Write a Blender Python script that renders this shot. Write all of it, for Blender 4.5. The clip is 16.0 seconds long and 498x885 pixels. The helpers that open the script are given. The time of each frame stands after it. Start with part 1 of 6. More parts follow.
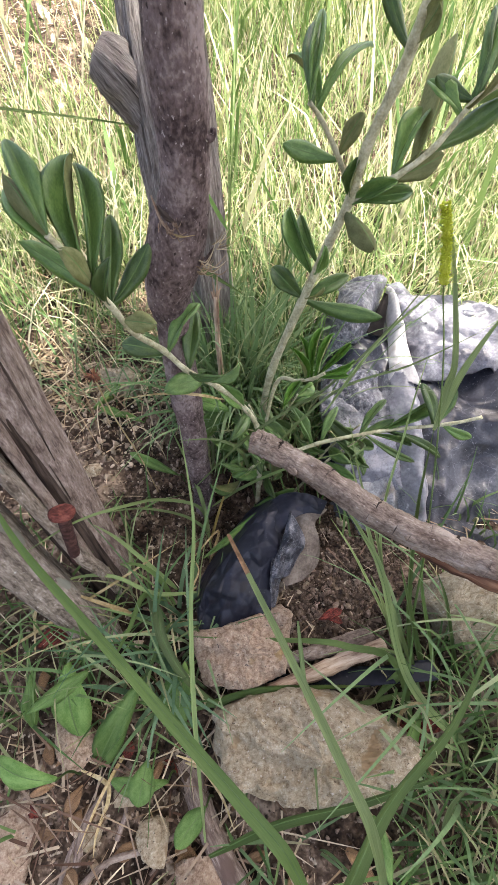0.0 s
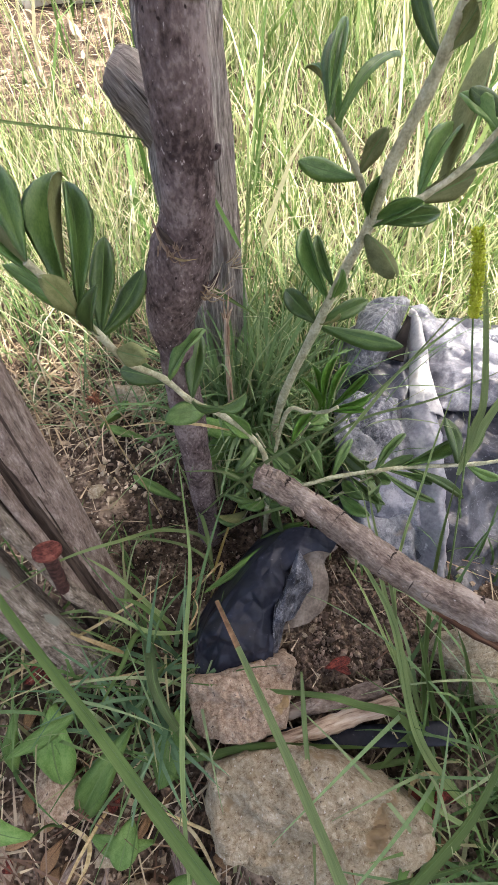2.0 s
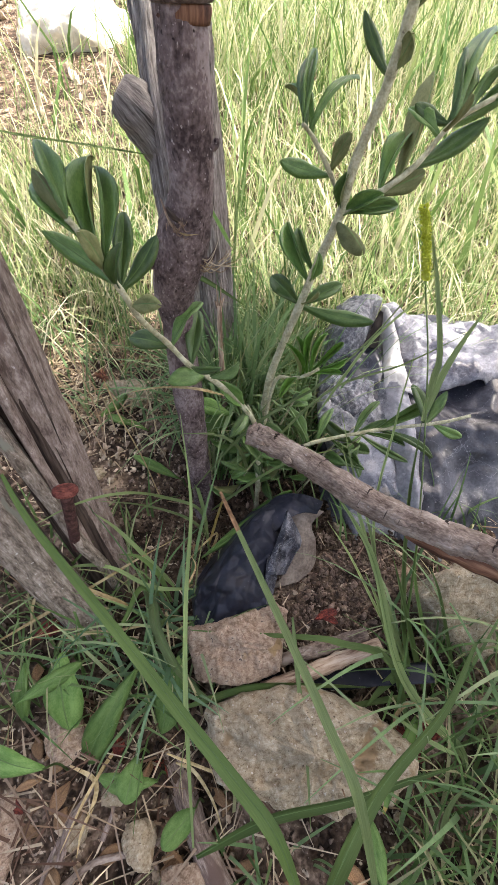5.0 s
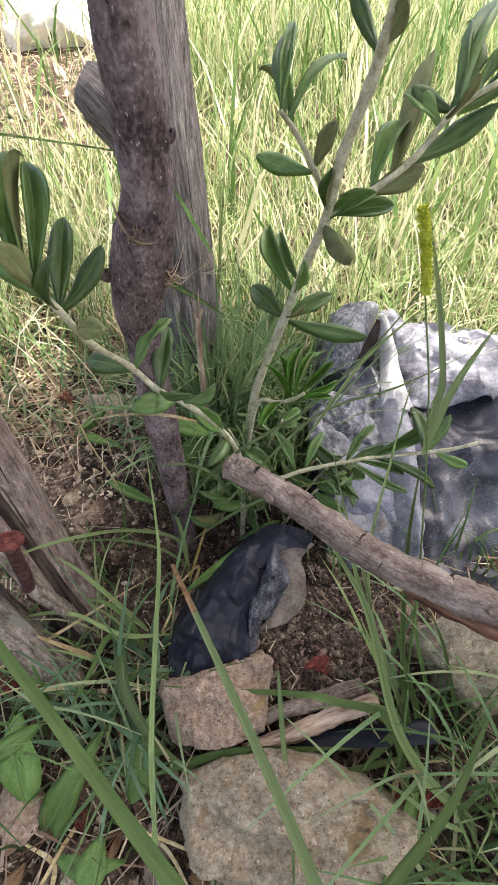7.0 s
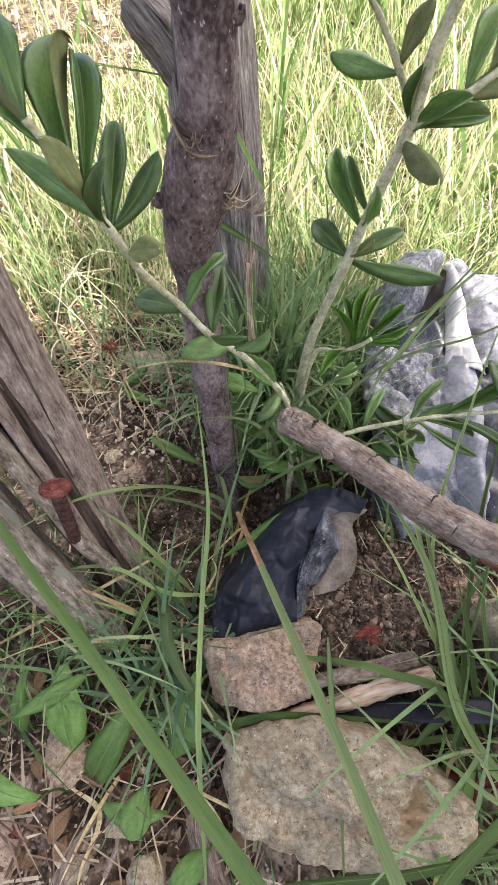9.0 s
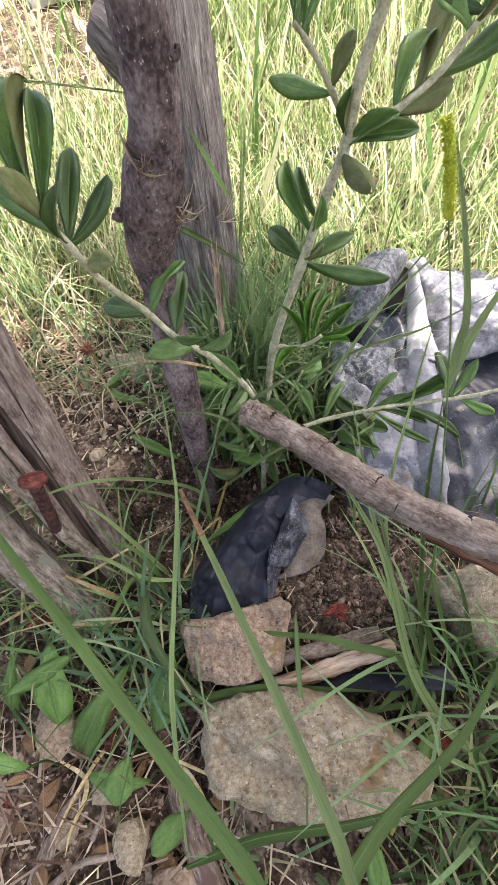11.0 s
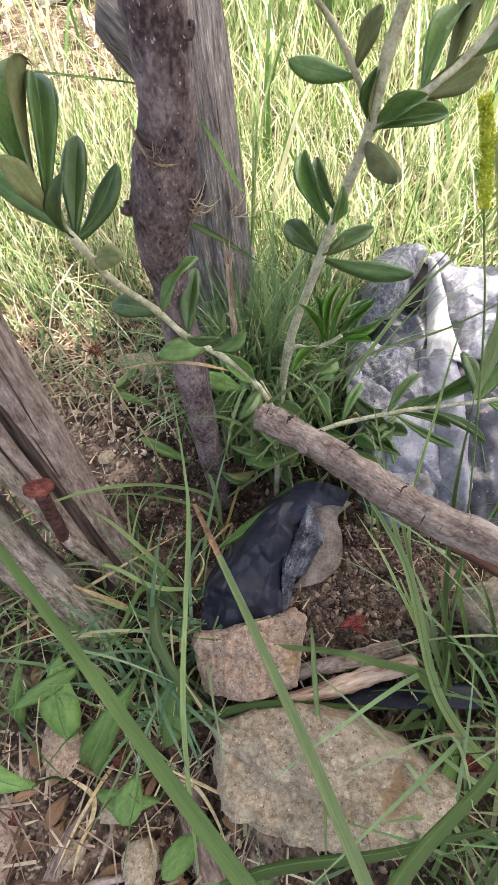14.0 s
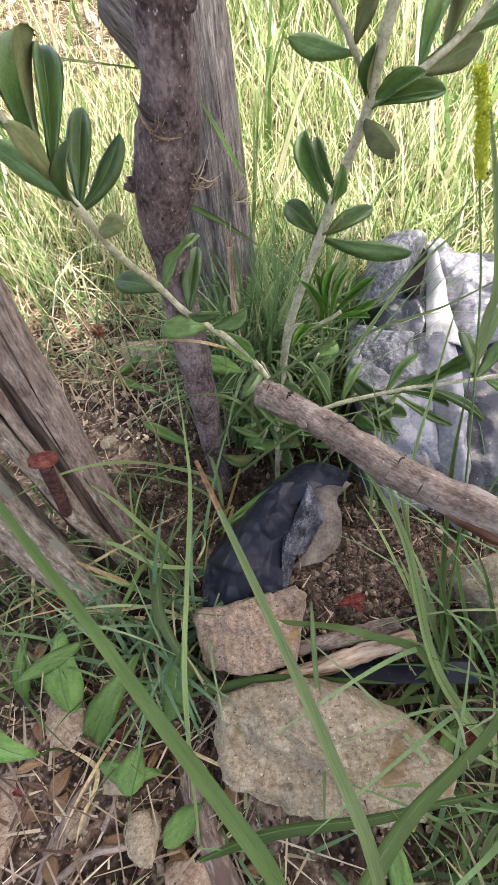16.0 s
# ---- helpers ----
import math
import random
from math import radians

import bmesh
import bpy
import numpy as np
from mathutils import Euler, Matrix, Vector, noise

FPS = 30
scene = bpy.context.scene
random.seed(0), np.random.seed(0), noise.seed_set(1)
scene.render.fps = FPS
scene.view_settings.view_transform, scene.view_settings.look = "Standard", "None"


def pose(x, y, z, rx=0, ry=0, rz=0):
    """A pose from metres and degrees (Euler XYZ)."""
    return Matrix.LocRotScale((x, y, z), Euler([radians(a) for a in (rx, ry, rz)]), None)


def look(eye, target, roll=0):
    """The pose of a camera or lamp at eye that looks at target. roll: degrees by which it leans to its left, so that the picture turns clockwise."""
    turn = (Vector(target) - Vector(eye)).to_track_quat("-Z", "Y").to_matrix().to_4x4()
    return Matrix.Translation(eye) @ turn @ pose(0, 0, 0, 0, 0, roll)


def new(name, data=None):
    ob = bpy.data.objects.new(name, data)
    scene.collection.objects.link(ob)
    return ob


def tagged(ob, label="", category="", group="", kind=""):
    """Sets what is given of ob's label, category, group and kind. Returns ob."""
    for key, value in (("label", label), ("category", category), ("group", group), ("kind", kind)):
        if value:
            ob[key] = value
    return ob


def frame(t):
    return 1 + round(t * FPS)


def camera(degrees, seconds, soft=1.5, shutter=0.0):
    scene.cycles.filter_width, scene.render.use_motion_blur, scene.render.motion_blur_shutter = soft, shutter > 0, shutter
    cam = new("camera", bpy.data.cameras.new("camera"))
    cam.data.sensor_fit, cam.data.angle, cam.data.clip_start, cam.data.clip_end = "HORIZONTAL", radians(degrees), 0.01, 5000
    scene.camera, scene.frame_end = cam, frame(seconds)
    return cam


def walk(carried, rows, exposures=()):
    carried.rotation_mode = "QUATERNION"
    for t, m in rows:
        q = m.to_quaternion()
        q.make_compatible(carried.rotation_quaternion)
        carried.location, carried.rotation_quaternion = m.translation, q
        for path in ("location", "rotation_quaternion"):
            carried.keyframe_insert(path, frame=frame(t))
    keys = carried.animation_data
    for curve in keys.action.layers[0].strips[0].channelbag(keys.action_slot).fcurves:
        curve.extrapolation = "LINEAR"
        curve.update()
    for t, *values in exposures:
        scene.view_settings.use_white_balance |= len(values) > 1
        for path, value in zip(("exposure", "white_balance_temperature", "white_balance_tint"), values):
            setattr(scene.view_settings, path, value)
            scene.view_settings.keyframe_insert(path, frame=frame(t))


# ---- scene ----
cam = camera(60.7, 16.0, soft=0.8)
EXPOSURE, KELVIN = 2.45, 6850
BRIGHTER = [(0.0, -0.02), (0.5, -0.3), (1.0, -0.32), (1.5, -0.12), (2.5, -0.3), (3.5, -0.22), (6.0, -0.24), (7.0, -0.2), (8.0, -0.1), (9.0, 0.1), (11.5, -0.03), (12.5, 0.0), (14.0, 0.05), (16.0, 0.05)]
METRES, EYE, TILT, LEAN, TURN = 0.70, 0.47, -45.0, 0.0, 0.0
ROWS = [
    (0.0, 0.0, 0.0, 0.0, -0.0, 0.0, 0.0),
    (0.5, -0.0148, -0.0009, 0.0499, 0.91, 0.22, -1.61),
    (1.0, -0.021, -0.0296, -0.0344, 1.4, 1.0, -2.1),
    (1.5, -0.0358, 0.0089, -0.0478, 1.81, 1.63, -2.94),
    (2.0, 0.0151, 0.0417, 0.0329, 2.38, 1.19, -1.98),
    (2.5, 0.0053, 0.0533, 0.035, 2.95, 1.65, -1.96),
    (3.0, -0.0081, 0.0105, -0.0531, 3.18, 2.55, -1.71),
    (3.5, 0.0012, 0.0197, -0.0671, 3.12, 3.19, -1.6),
    (6.0, 0.0142, -0.0457, -0.0624, -0.51, 5.78, -0.88),
    (6.5, 0.0187, 0.0026, -0.0636, -0.22, 5.67, -0.83),
    (7.0, 0.041, 0.0438, -0.0148, 0.97, 5.0, -0.69),
    (7.5, 0.0738, 0.0617, 0.0046, 2.19, 4.37, -0.52),
    (8.0, 0.0593, 0.0875, 0.0121, 3.81, 3.51, -1.27),
    (8.5, 0.0091, 0.0894, -0.0328, 4.48, 2.44, -1.98),
    (9.0, 0.0122, 0.0838, -0.0374, 5.1, 1.31, -2.43),
    (11.5, 0.0691, 0.0447, -0.0489, 5.21, 1.34, 0.14),
    (12.0, 0.074, 0.0483, -0.0526, 5.62, 1.72, 0.95),
    (12.5, 0.0535, 0.0558, -0.024, 5.48, 1.72, 0.01),
    (13.0, 0.0543, 0.0794, -0.0328, 5.77, 1.67, -0.42),
    (13.5, 0.0526, 0.0779, -0.0331, 5.99, 1.42, -0.54),
    (14.0, 0.0479, 0.0728, -0.0389, 6.14, 1.07, -0.9),
    (14.5, 0.0417, 0.0656, -0.0408, 6.21, 0.92, -1.06),
    (15.0, 0.05, 0.0676, -0.0616, 6.36, 1.07, -0.46),
    (15.5, 0.041, 0.0685, -0.0478, 6.34, 0.96, -1.02),
    (16.0, 0.0501, 0.0657, -0.0672, 6.33, 1.03, -0.94),
]
walk(cam, [(t, pose(0, 0, EYE, TILT, LEAN, TURN) @ pose(METRES * x, METRES * y, METRES * z, 90 + pitch, roll, yaw)) for t, x, y, z, yaw, pitch, roll in ROWS],
     exposures=[(t, EXPOSURE + stops, KELVIN, 8.7) for t, stops in BRIGHTER])

# ---- world, sun and exposure ----
SUN_AZ, SUN_EL = 100.0, 71.0     # degrees clockwise from +y, and above the horizon
world = bpy.data.worlds.new("sky")
scene.world = world
world.use_nodes = True
sky = world.node_tree.nodes.new("ShaderNodeTexSky")
sky.sky_type, sky.sun_disc = "NISHITA", False
sky.sun_elevation, sky.sun_rotation = radians(SUN_EL), radians(SUN_AZ)
background = world.node_tree.nodes["Background"]
world.node_tree.links.new(sky.outputs[0], background.inputs[0])
background.inputs[1].default_value = 0.142
sky.dust_density, sky.air_density, sky.ozone_density = 5.0, 0.6, 0.0
sun = new("sun", bpy.data.lights.new("sun", "SUN"))
sun.data.energy, sun.data.angle, sun.data.color = 3.3, radians(0.8), (1.0, 0.97, 0.92)
to_sun = Vector((math.sin(radians(SUN_AZ)) * math.cos(radians(SUN_EL)), math.cos(radians(SUN_AZ)) * math.cos(radians(SUN_EL)), math.sin(radians(SUN_EL))))
sun.matrix_basis = look(to_sun * 20, (0, 0, 0))


# ---- materials ----
def material(name, colours, scale=40.0, rough=0.8, bump=0.3, fine=300.0, metal=0.0, stretch=(1, 1, 1), per_piece=0.0, island=False, through_light=0.0, spec=0.25, bump_distance=0.002, space="Object", contrast=1.0, specks=(), crackle=None):
    """Colour from two scales of noise through a ramp, with relief. per_piece: how far the brightness varies from piece to piece."""
    mat = bpy.data.materials.new(name)
    mat.use_nodes = True
    tree = mat.node_tree
    bsdf = tree.nodes["Principled BSDF"]
    add, tie = tree.nodes.new, tree.links.new
    coords = add("ShaderNodeTexCoord")
    mapping = add("ShaderNodeMapping")
    mapping.inputs["Scale"].default_value = stretch
    tie(coords.outputs[space], mapping.inputs[0])
    large, small = add("ShaderNodeTexNoise"), add("ShaderNodeTexNoise")
    large.inputs["Scale"].default_value, small.inputs["Scale"].default_value = scale, fine
    large.inputs["Detail"].default_value, small.inputs["Detail"].default_value = 6, 4
    large.inputs["Roughness"].default_value = 0.62
    for n in (large, small):
        tie(mapping.outputs[0], n.inputs["Vector"])
    mix = add("ShaderNodeMath")
    mix.operation = "MULTIPLY_ADD"
    tie(small.outputs[0], mix.inputs[0])
    mix.inputs[1].default_value = 0.45
    tie(large.outputs[0], mix.inputs[2])
    shift = add("ShaderNodeMath")
    shift.operation = "SUBTRACT"
    tie(mix.outputs[0], shift.inputs[0])
    shift.inputs[1].default_value = 0.225
    ramp = add("ShaderNodeValToRGB")
    n = len(colours)
    while len(ramp.color_ramp.elements) < n:
        ramp.color_ramp.elements.new(0.5)
    for i, c in enumerate(colours):
        ramp.color_ramp.elements[i].position = 0.5 + (i / max(1, n - 1) - 0.5) * 0.3 / contrast
        ramp.color_ramp.elements[i].color = (*c, 1)
    tie(shift.outputs[0], ramp.inputs[0])
    colour = ramp.outputs[0]
    for tint, size, share, *own in specks:
        dots, gate, blend = add("ShaderNodeTexNoise"), add("ShaderNodeMapRange"), add("ShaderNodeMix")
        dots.inputs["Scale"].default_value, dots.inputs["Detail"].default_value = size, 3
        if own:
            drawn = add("ShaderNodeMapping")
            drawn.inputs["Scale"].default_value = own[0]
            tie(coords.outputs[space], drawn.inputs[0])
            tie(drawn.outputs[0], dots.inputs["Vector"])
        else:
            tie(mapping.outputs[0], dots.inputs["Vector"])
        gate.inputs["From Min"].default_value, gate.inputs["From Max"].default_value = share, share + 0.06
        tie(dots.outputs[0], gate.inputs[0])
        blend.data_type = "RGBA"
        tie(gate.outputs[0], blend.inputs["Factor"])
        tie(colour, blend.inputs["A"])
        blend.inputs["B"].default_value = (*tint, 1)
        colour = blend.outputs["Result"]
    if crackle:
        tint, size, width = crackle
        warp, lines, gate, blend = add("ShaderNodeVectorMath"), add("ShaderNodeTexVoronoi"), add("ShaderNodeMapRange"), add("ShaderNodeMix")
        warp.operation = "MULTIPLY_ADD"
        warp.inputs[1].default_value = (0.05, 0.05, 0.05)
        tie(large.outputs["Color"], warp.inputs[0])
        tie(mapping.outputs[0], warp.inputs[2])
        lines.feature = "DISTANCE_TO_EDGE"
        lines.inputs["Scale"].default_value = size
        tie(warp.outputs[0], lines.inputs["Vector"])
        gate.inputs["From Min"].default_value, gate.inputs["From Max"].default_value = 0.0, width
        gate.inputs["To Min"].default_value, gate.inputs["To Max"].default_value = 0.5, 0.0
        tie(lines.outputs["Distance"], gate.inputs[0])
        blend.data_type = "RGBA"
        tie(gate.outputs[0], blend.inputs["Factor"])
        tie(colour, blend.inputs["A"])
        blend.inputs["B"].default_value = (*tint, 1)
        colour = blend.outputs["Result"]
    if per_piece:
        if island:
            source = add("ShaderNodeNewGeometry").outputs["Random Per Island"]
        else:
            source = add("ShaderNodeObjectInfo").outputs["Random"]
        value = add("ShaderNodeMapRange")
        value.inputs["To Min"].default_value, value.inputs["To Max"].default_value = 1 - per_piece, 1 + per_piece
        tie(source, value.inputs[0])
        hsv = add("ShaderNodeHueSaturation")
        tie(value.outputs[0], hsv.inputs["Value"])
        tie(colour, hsv.inputs["Color"])
        colour = hsv.outputs[0]
    tie(colour, bsdf.inputs["Base Color"])
    bsdf.inputs["Roughness"].default_value = rough
    bsdf.inputs["Metallic"].default_value = metal
    bsdf.inputs["Specular IOR Level"].default_value = spec
    if bump:
        b = add("ShaderNodeBump")
        b.inputs["Strength"].default_value, b.inputs["Distance"].default_value = bump, bump_distance
        tie(mix.outputs[0], b.inputs["Height"])
        tie(b.outputs[0], bsdf.inputs["Normal"])
    if through_light:
        veil, both = add("ShaderNodeBsdfTranslucent"), add("ShaderNodeMixShader")
        tie(colour, veil.inputs[0])
        both.inputs[0].default_value = through_light
        tie(bsdf.outputs[0], both.inputs[1])
        tie(veil.outputs[0], both.inputs[2])
        tie(both.outputs[0], tree.nodes["Material Output"].inputs[0])
    return mat


def spread(name, colours, rough=0.6, through_light=0.3):
    """Each island of the mesh takes one colour out of the list, blended between neighbours."""
    mat = bpy.data.materials.new(name)
    mat.use_nodes = True
    tree = mat.node_tree
    add, tie = tree.nodes.new, tree.links.new
    bsdf = tree.nodes["Principled BSDF"]
    geo, ramp = add("ShaderNodeNewGeometry"), add("ShaderNodeValToRGB")
    n = len(colours)
    while len(ramp.color_ramp.elements) < n:
        ramp.color_ramp.elements.new(0.5)
    for i, c in enumerate(colours):
        ramp.color_ramp.elements[i].position = i / (n - 1)
        ramp.color_ramp.elements[i].color = (*c, 1)
    tie(geo.outputs["Random Per Island"], ramp.inputs[0])
    grain = add("ShaderNodeTexNoise")
    grain.inputs["Scale"].default_value = 120
    hsv, level = add("ShaderNodeHueSaturation"), add("ShaderNodeMapRange")
    level.inputs["To Min"].default_value, level.inputs["To Max"].default_value = 0.75, 1.25
    tie(grain.outputs[0], level.inputs[0])
    tie(level.outputs[0], hsv.inputs["Value"])
    tie(ramp.outputs[0], hsv.inputs["Color"])
    tie(hsv.outputs[0], bsdf.inputs["Base Color"])
    bsdf.inputs["Roughness"].default_value = rough
    bsdf.inputs["Specular IOR Level"].default_value = 0.2
    veil, both = add("ShaderNodeBsdfTranslucent"), add("ShaderNodeMixShader")
    tie(hsv.outputs[0], veil.inputs[0])
    both.inputs[0].default_value = through_light
    tie(bsdf.outputs[0], both.inputs[1])
    tie(veil.outputs[0], both.inputs[2])
    tie(both.outputs[0], tree.nodes["Material Output"].inputs[0])
    return mat


SOIL = material("soil", [(0.014, 0.009, 0.006), (0.045, 0.029, 0.02), (0.105, 0.073, 0.052), (0.25, 0.19, 0.145)], 22, 0.95, 1.0, 160, bump_distance=0.01, spec=0.2, specks=(((0.4, 0.34, 0.275), 130, 0.64), ((0.018, 0.012, 0.008), 90, 0.61)))
CRUMB = material("crumbs", [(0.0517, 0.0345, 0.0264), (0.132, 0.0943, 0.0736), (0.23, 0.176, 0.143)], 60, 0.95, 0.6, 400, per_piece=0.4, island=True, spec=0.2)
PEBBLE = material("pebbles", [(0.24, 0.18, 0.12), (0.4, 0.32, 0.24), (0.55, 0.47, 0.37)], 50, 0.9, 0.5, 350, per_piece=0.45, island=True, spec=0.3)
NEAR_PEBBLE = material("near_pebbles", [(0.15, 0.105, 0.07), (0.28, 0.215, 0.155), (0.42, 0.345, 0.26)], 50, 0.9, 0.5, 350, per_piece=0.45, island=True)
STONE = material("limestone", [(0.215, 0.16, 0.1), (0.33, 0.265, 0.18), (0.4, 0.335, 0.24), (0.5, 0.44, 0.34)], 210, 0.92, 1.0, 900, bump_distance=0.004, spec=0.25, contrast=0.8, specks=(((0.58, 0.54, 0.47), 260, 0.66), ((0.11, 0.08, 0.055), 330, 0.66), ((0.3, 0.215, 0.125), 30, 0.62), ((0.2, 0.12, 0.075), 150, 0.7)))
PINK_STONE = material("pink_limestone", [(0.205, 0.138, 0.095), (0.31, 0.222, 0.16), (0.385, 0.287, 0.213), (0.48, 0.39, 0.3)], 190, 0.92, 1.0, 700, bump_distance=0.004, contrast=0.9, spec=0.25, specks=(((0.5, 0.44, 0.37), 190, 0.66), ((0.1, 0.066, 0.05), 190, 0.66), ((0.3, 0.205, 0.105), 40, 0.64)))
WHITE_ROCK = material("white_rock", [(0.6, 0.56, 0.5), (0.75, 0.72, 0.67), (0.85, 0.83, 0.8)], 6, 0.9, 0.6, 40, bump_distance=0.02)
BARK = material("young_bark", [(0.040, 0.026, 0.026), (0.099, 0.072, 0.070), (0.152, 0.114, 0.112), (0.244, 0.198, 0.193)], 34, 0.88, 1.0, 380, stretch=(1, 1, 0.75), bump_distance=0.004, spec=0.25, contrast=1.15, specks=(((0.343, 0.297, 0.290), 460, 0.65), ((0.024, 0.015, 0.015), 240, 0.68)))
OLD_BARK = material("grey_wood", [(0.078, 0.065, 0.061), (0.169, 0.147, 0.137), (0.247, 0.221, 0.208), (0.390, 0.358, 0.338)], 420, 0.88, 1.0, 1600, stretch=(1, 0.08, 1), bump_distance=0.005, spec=0.25, space="UV", contrast=0.85, specks=(((0.033, 0.025, 0.022), 190, 0.63, (1, 0.04, 1)), ((0.117, 0.091, 0.078), 40, 0.62, (1, 0.25, 1))))
POST_WOOD = material("weathered_wood", [(0.105, 0.076, 0.062), (0.19, 0.143, 0.119), (0.26, 0.204, 0.173), (0.37, 0.305, 0.265)], 300, 0.88, 0.8, 1500, stretch=(1, 0.16, 1), bump_distance=0.003, spec=0.25, space="UV", contrast=1.0, specks=(((0.45, 0.4, 0.37), 420, 0.68, (1, 0.5, 1)), ((0.045, 0.032, 0.027), 260, 0.67, (1, 0.05, 1)), ((0.130, 0.088, 0.072), 50, 0.6, (1, 0.35, 1)), ((0.07, 0.055, 0.05), 500, 0.69, (1, 0.6, 1))))
POST_GREEN = material("lichened_wood", [(0.08, 0.062, 0.047), (0.165, 0.135, 0.105), (0.245, 0.205, 0.165), (0.36, 0.31, 0.26)], 300, 0.88, 0.8, 1500, stretch=(1, 0.16, 1), bump_distance=0.003, spec=0.25, space="UV", contrast=1.0, specks=(((0.518, 0.490, 0.441), 600, 0.66, (1, 0.4, 1)), ((0.036, 0.029, 0.024), 260, 0.66, (1, 0.05, 1)), ((0.2, 0.2, 0.16), 60, 0.62, (1, 0.4, 1))))
DARK_WOOD = material("rotten_wood", [(0.015, 0.01, 0.008), (0.05, 0.035, 0.028), (0.1, 0.075, 0.062)], 130, 0.9, 1.0, 500, stretch=(1, 0.07, 1), bump_distance=0.004, spec=0.2, space="UV")
STICK_BARK = material("stick_bark", [(0.081, 0.0567, 0.0446), (0.151, 0.113, 0.0905), (0.213, 0.167, 0.138), (0.311, 0.257, 0.219)], 75, 0.88, 1.0, 520, stretch=(1, 0.45, 1), bump_distance=0.003, spec=0.25, space="UV", contrast=1.0, specks=(((0.33, 0.3, 0.275), 380, 0.66, (1, 0.5, 1)), ((0.04, 0.028, 0.023), 150, 0.66, (0.2, 1.6, 1)), ((0.05, 0.036, 0.03), 240, 0.67), ((0.24, 0.205, 0.18), 45, 0.6)))
RAW_WOOD = material("torn_wood", [(0.045, 0.02, 0.013), (0.13, 0.06, 0.036), (0.24, 0.135, 0.082)], 120, 0.8, 0.7, 300, stretch=(1, 0.12, 1), space="UV")
SPLINTER_WOOD = material("splinter_wood", [(0.13, 0.076, 0.05), (0.36, 0.262, 0.19), (0.51, 0.41, 0.32)], 140, 0.8, 0.8, 600, stretch=(1, 0.12, 1), space="UV")
OLD_RUST = material("dark_rust", [(0.022, 0.010, 0.009), (0.055, 0.023, 0.02), (0.1, 0.05, 0.042)], 150, 0.9, 0.9, 700, bump_distance=0.001)
RUST = material("rust", [(0.045, 0.014, 0.012), (0.12, 0.034, 0.026), (0.19, 0.065, 0.05)], 150, 0.9, 0.9, 700, bump_distance=0.001)
LEAF_TOP = material("leaf_upper", [(0.058, 0.118, 0.027), (0.088, 0.165, 0.04), (0.128, 0.215, 0.06)], 3, 0.36, 0.3, 40, per_piece=0.45, through_light=0.24, spec=0.5)
LEAF_UNDER = material("leaf_under", [(0.12, 0.135, 0.05), (0.17, 0.185, 0.075), (0.22, 0.235, 0.105)], 3, 0.7, 0.15, 40, per_piece=0.3, through_light=0.15)
LEAF_RIB = material("leaf_rib", [(0.085, 0.15, 0.042), (0.125, 0.2, 0.065)], 60, 0.55, 0.0)
BRIGHT_TOP = material("young_leaf", [(0.04, 0.105, 0.012), (0.06, 0.145, 0.018), (0.09, 0.19, 0.03)], 3, 0.35, 0.2, 40, per_piece=0.3, through_light=0.2)
STEM = material("shoot_bark", [(0.25, 0.24, 0.15), (0.39, 0.38, 0.25), (0.53, 0.515, 0.37)], 110, 0.75, 0.5, 600, specks=(((0.188, 0.163, 0.112), 240, 0.67),))
WEED_TOP = material("weed_leaf", [(0.085, 0.17, 0.04), (0.125, 0.225, 0.06), (0.17, 0.28, 0.085)], 4, 0.55, 0.25, 40, per_piece=0.3, through_light=0.3)
BLADE = material("grass_blade", [(0.075, 0.13, 0.035), (0.105, 0.168, 0.05), (0.14, 0.21, 0.07)], 1500, 0.5, 0.12, 3000, stretch=(1, 0.02, 1), per_piece=0.35, through_light=0.45, space="UV", bump_distance=0.0002, contrast=0.35)
PALE_BLADE = material("pale_blade", [(0.14, 0.2, 0.07), (0.19, 0.26, 0.105), (0.25, 0.32, 0.145)], 1500, 0.5, 0.2, 3000, stretch=(1, 0.02, 1), per_piece=0.4, through_light=0.4, space="UV", bump_distance=0.0003, contrast=0.5)
STRAW = material("straw", [(0.3, 0.22, 0.1), (0.46, 0.36, 0.19), (0.6, 0.5, 0.3)], 70, 0.75, 0.3, 400, per_piece=0.3, through_light=0.2)
YELLOW = material("yellowing", [(0.28, 0.21, 0.06), (0.38, 0.29, 0.09), (0.46, 0.37, 0.14)], 60, 0.6, 0.2, through_light=0.3)
BRISTLE = material("foxtail", [(0.42, 0.48, 0.04), (0.55, 0.6, 0.06), (0.65, 0.68, 0.12)], 120, 0.6, 0.2, through_light=0.4)
RED_LEAF = material("red_leaf", [(0.045, 0.01, 0.008), (0.11, 0.02, 0.014), (0.2, 0.045, 0.03)], 5, 0.7, 0.6, 30, contrast=1.6)
RED_BROWN = material("dry_burr", [(0.06, 0.02, 0.014), (0.13, 0.05, 0.03), (0.22, 0.11, 0.06)], 120, 0.8, 0.3, 300, per_piece=0.4, island=True)
BROWN_LEAF = material("brown_leaf", [(0.11, 0.06, 0.03), (0.22, 0.13, 0.07), (0.34, 0.22, 0.12)], 60, 0.75, 0.4, per_piece=0.35)
BLACK_PLASTIC = material("black_plastic", [(0.008, 0.009, 0.015), (0.014, 0.016, 0.026), (0.024, 0.026, 0.04)], 12, 0.4, 0.3, 160, bump_distance=0.0015, spec=0.22, specks=(((0.07, 0.07, 0.085), 320, 0.69),))
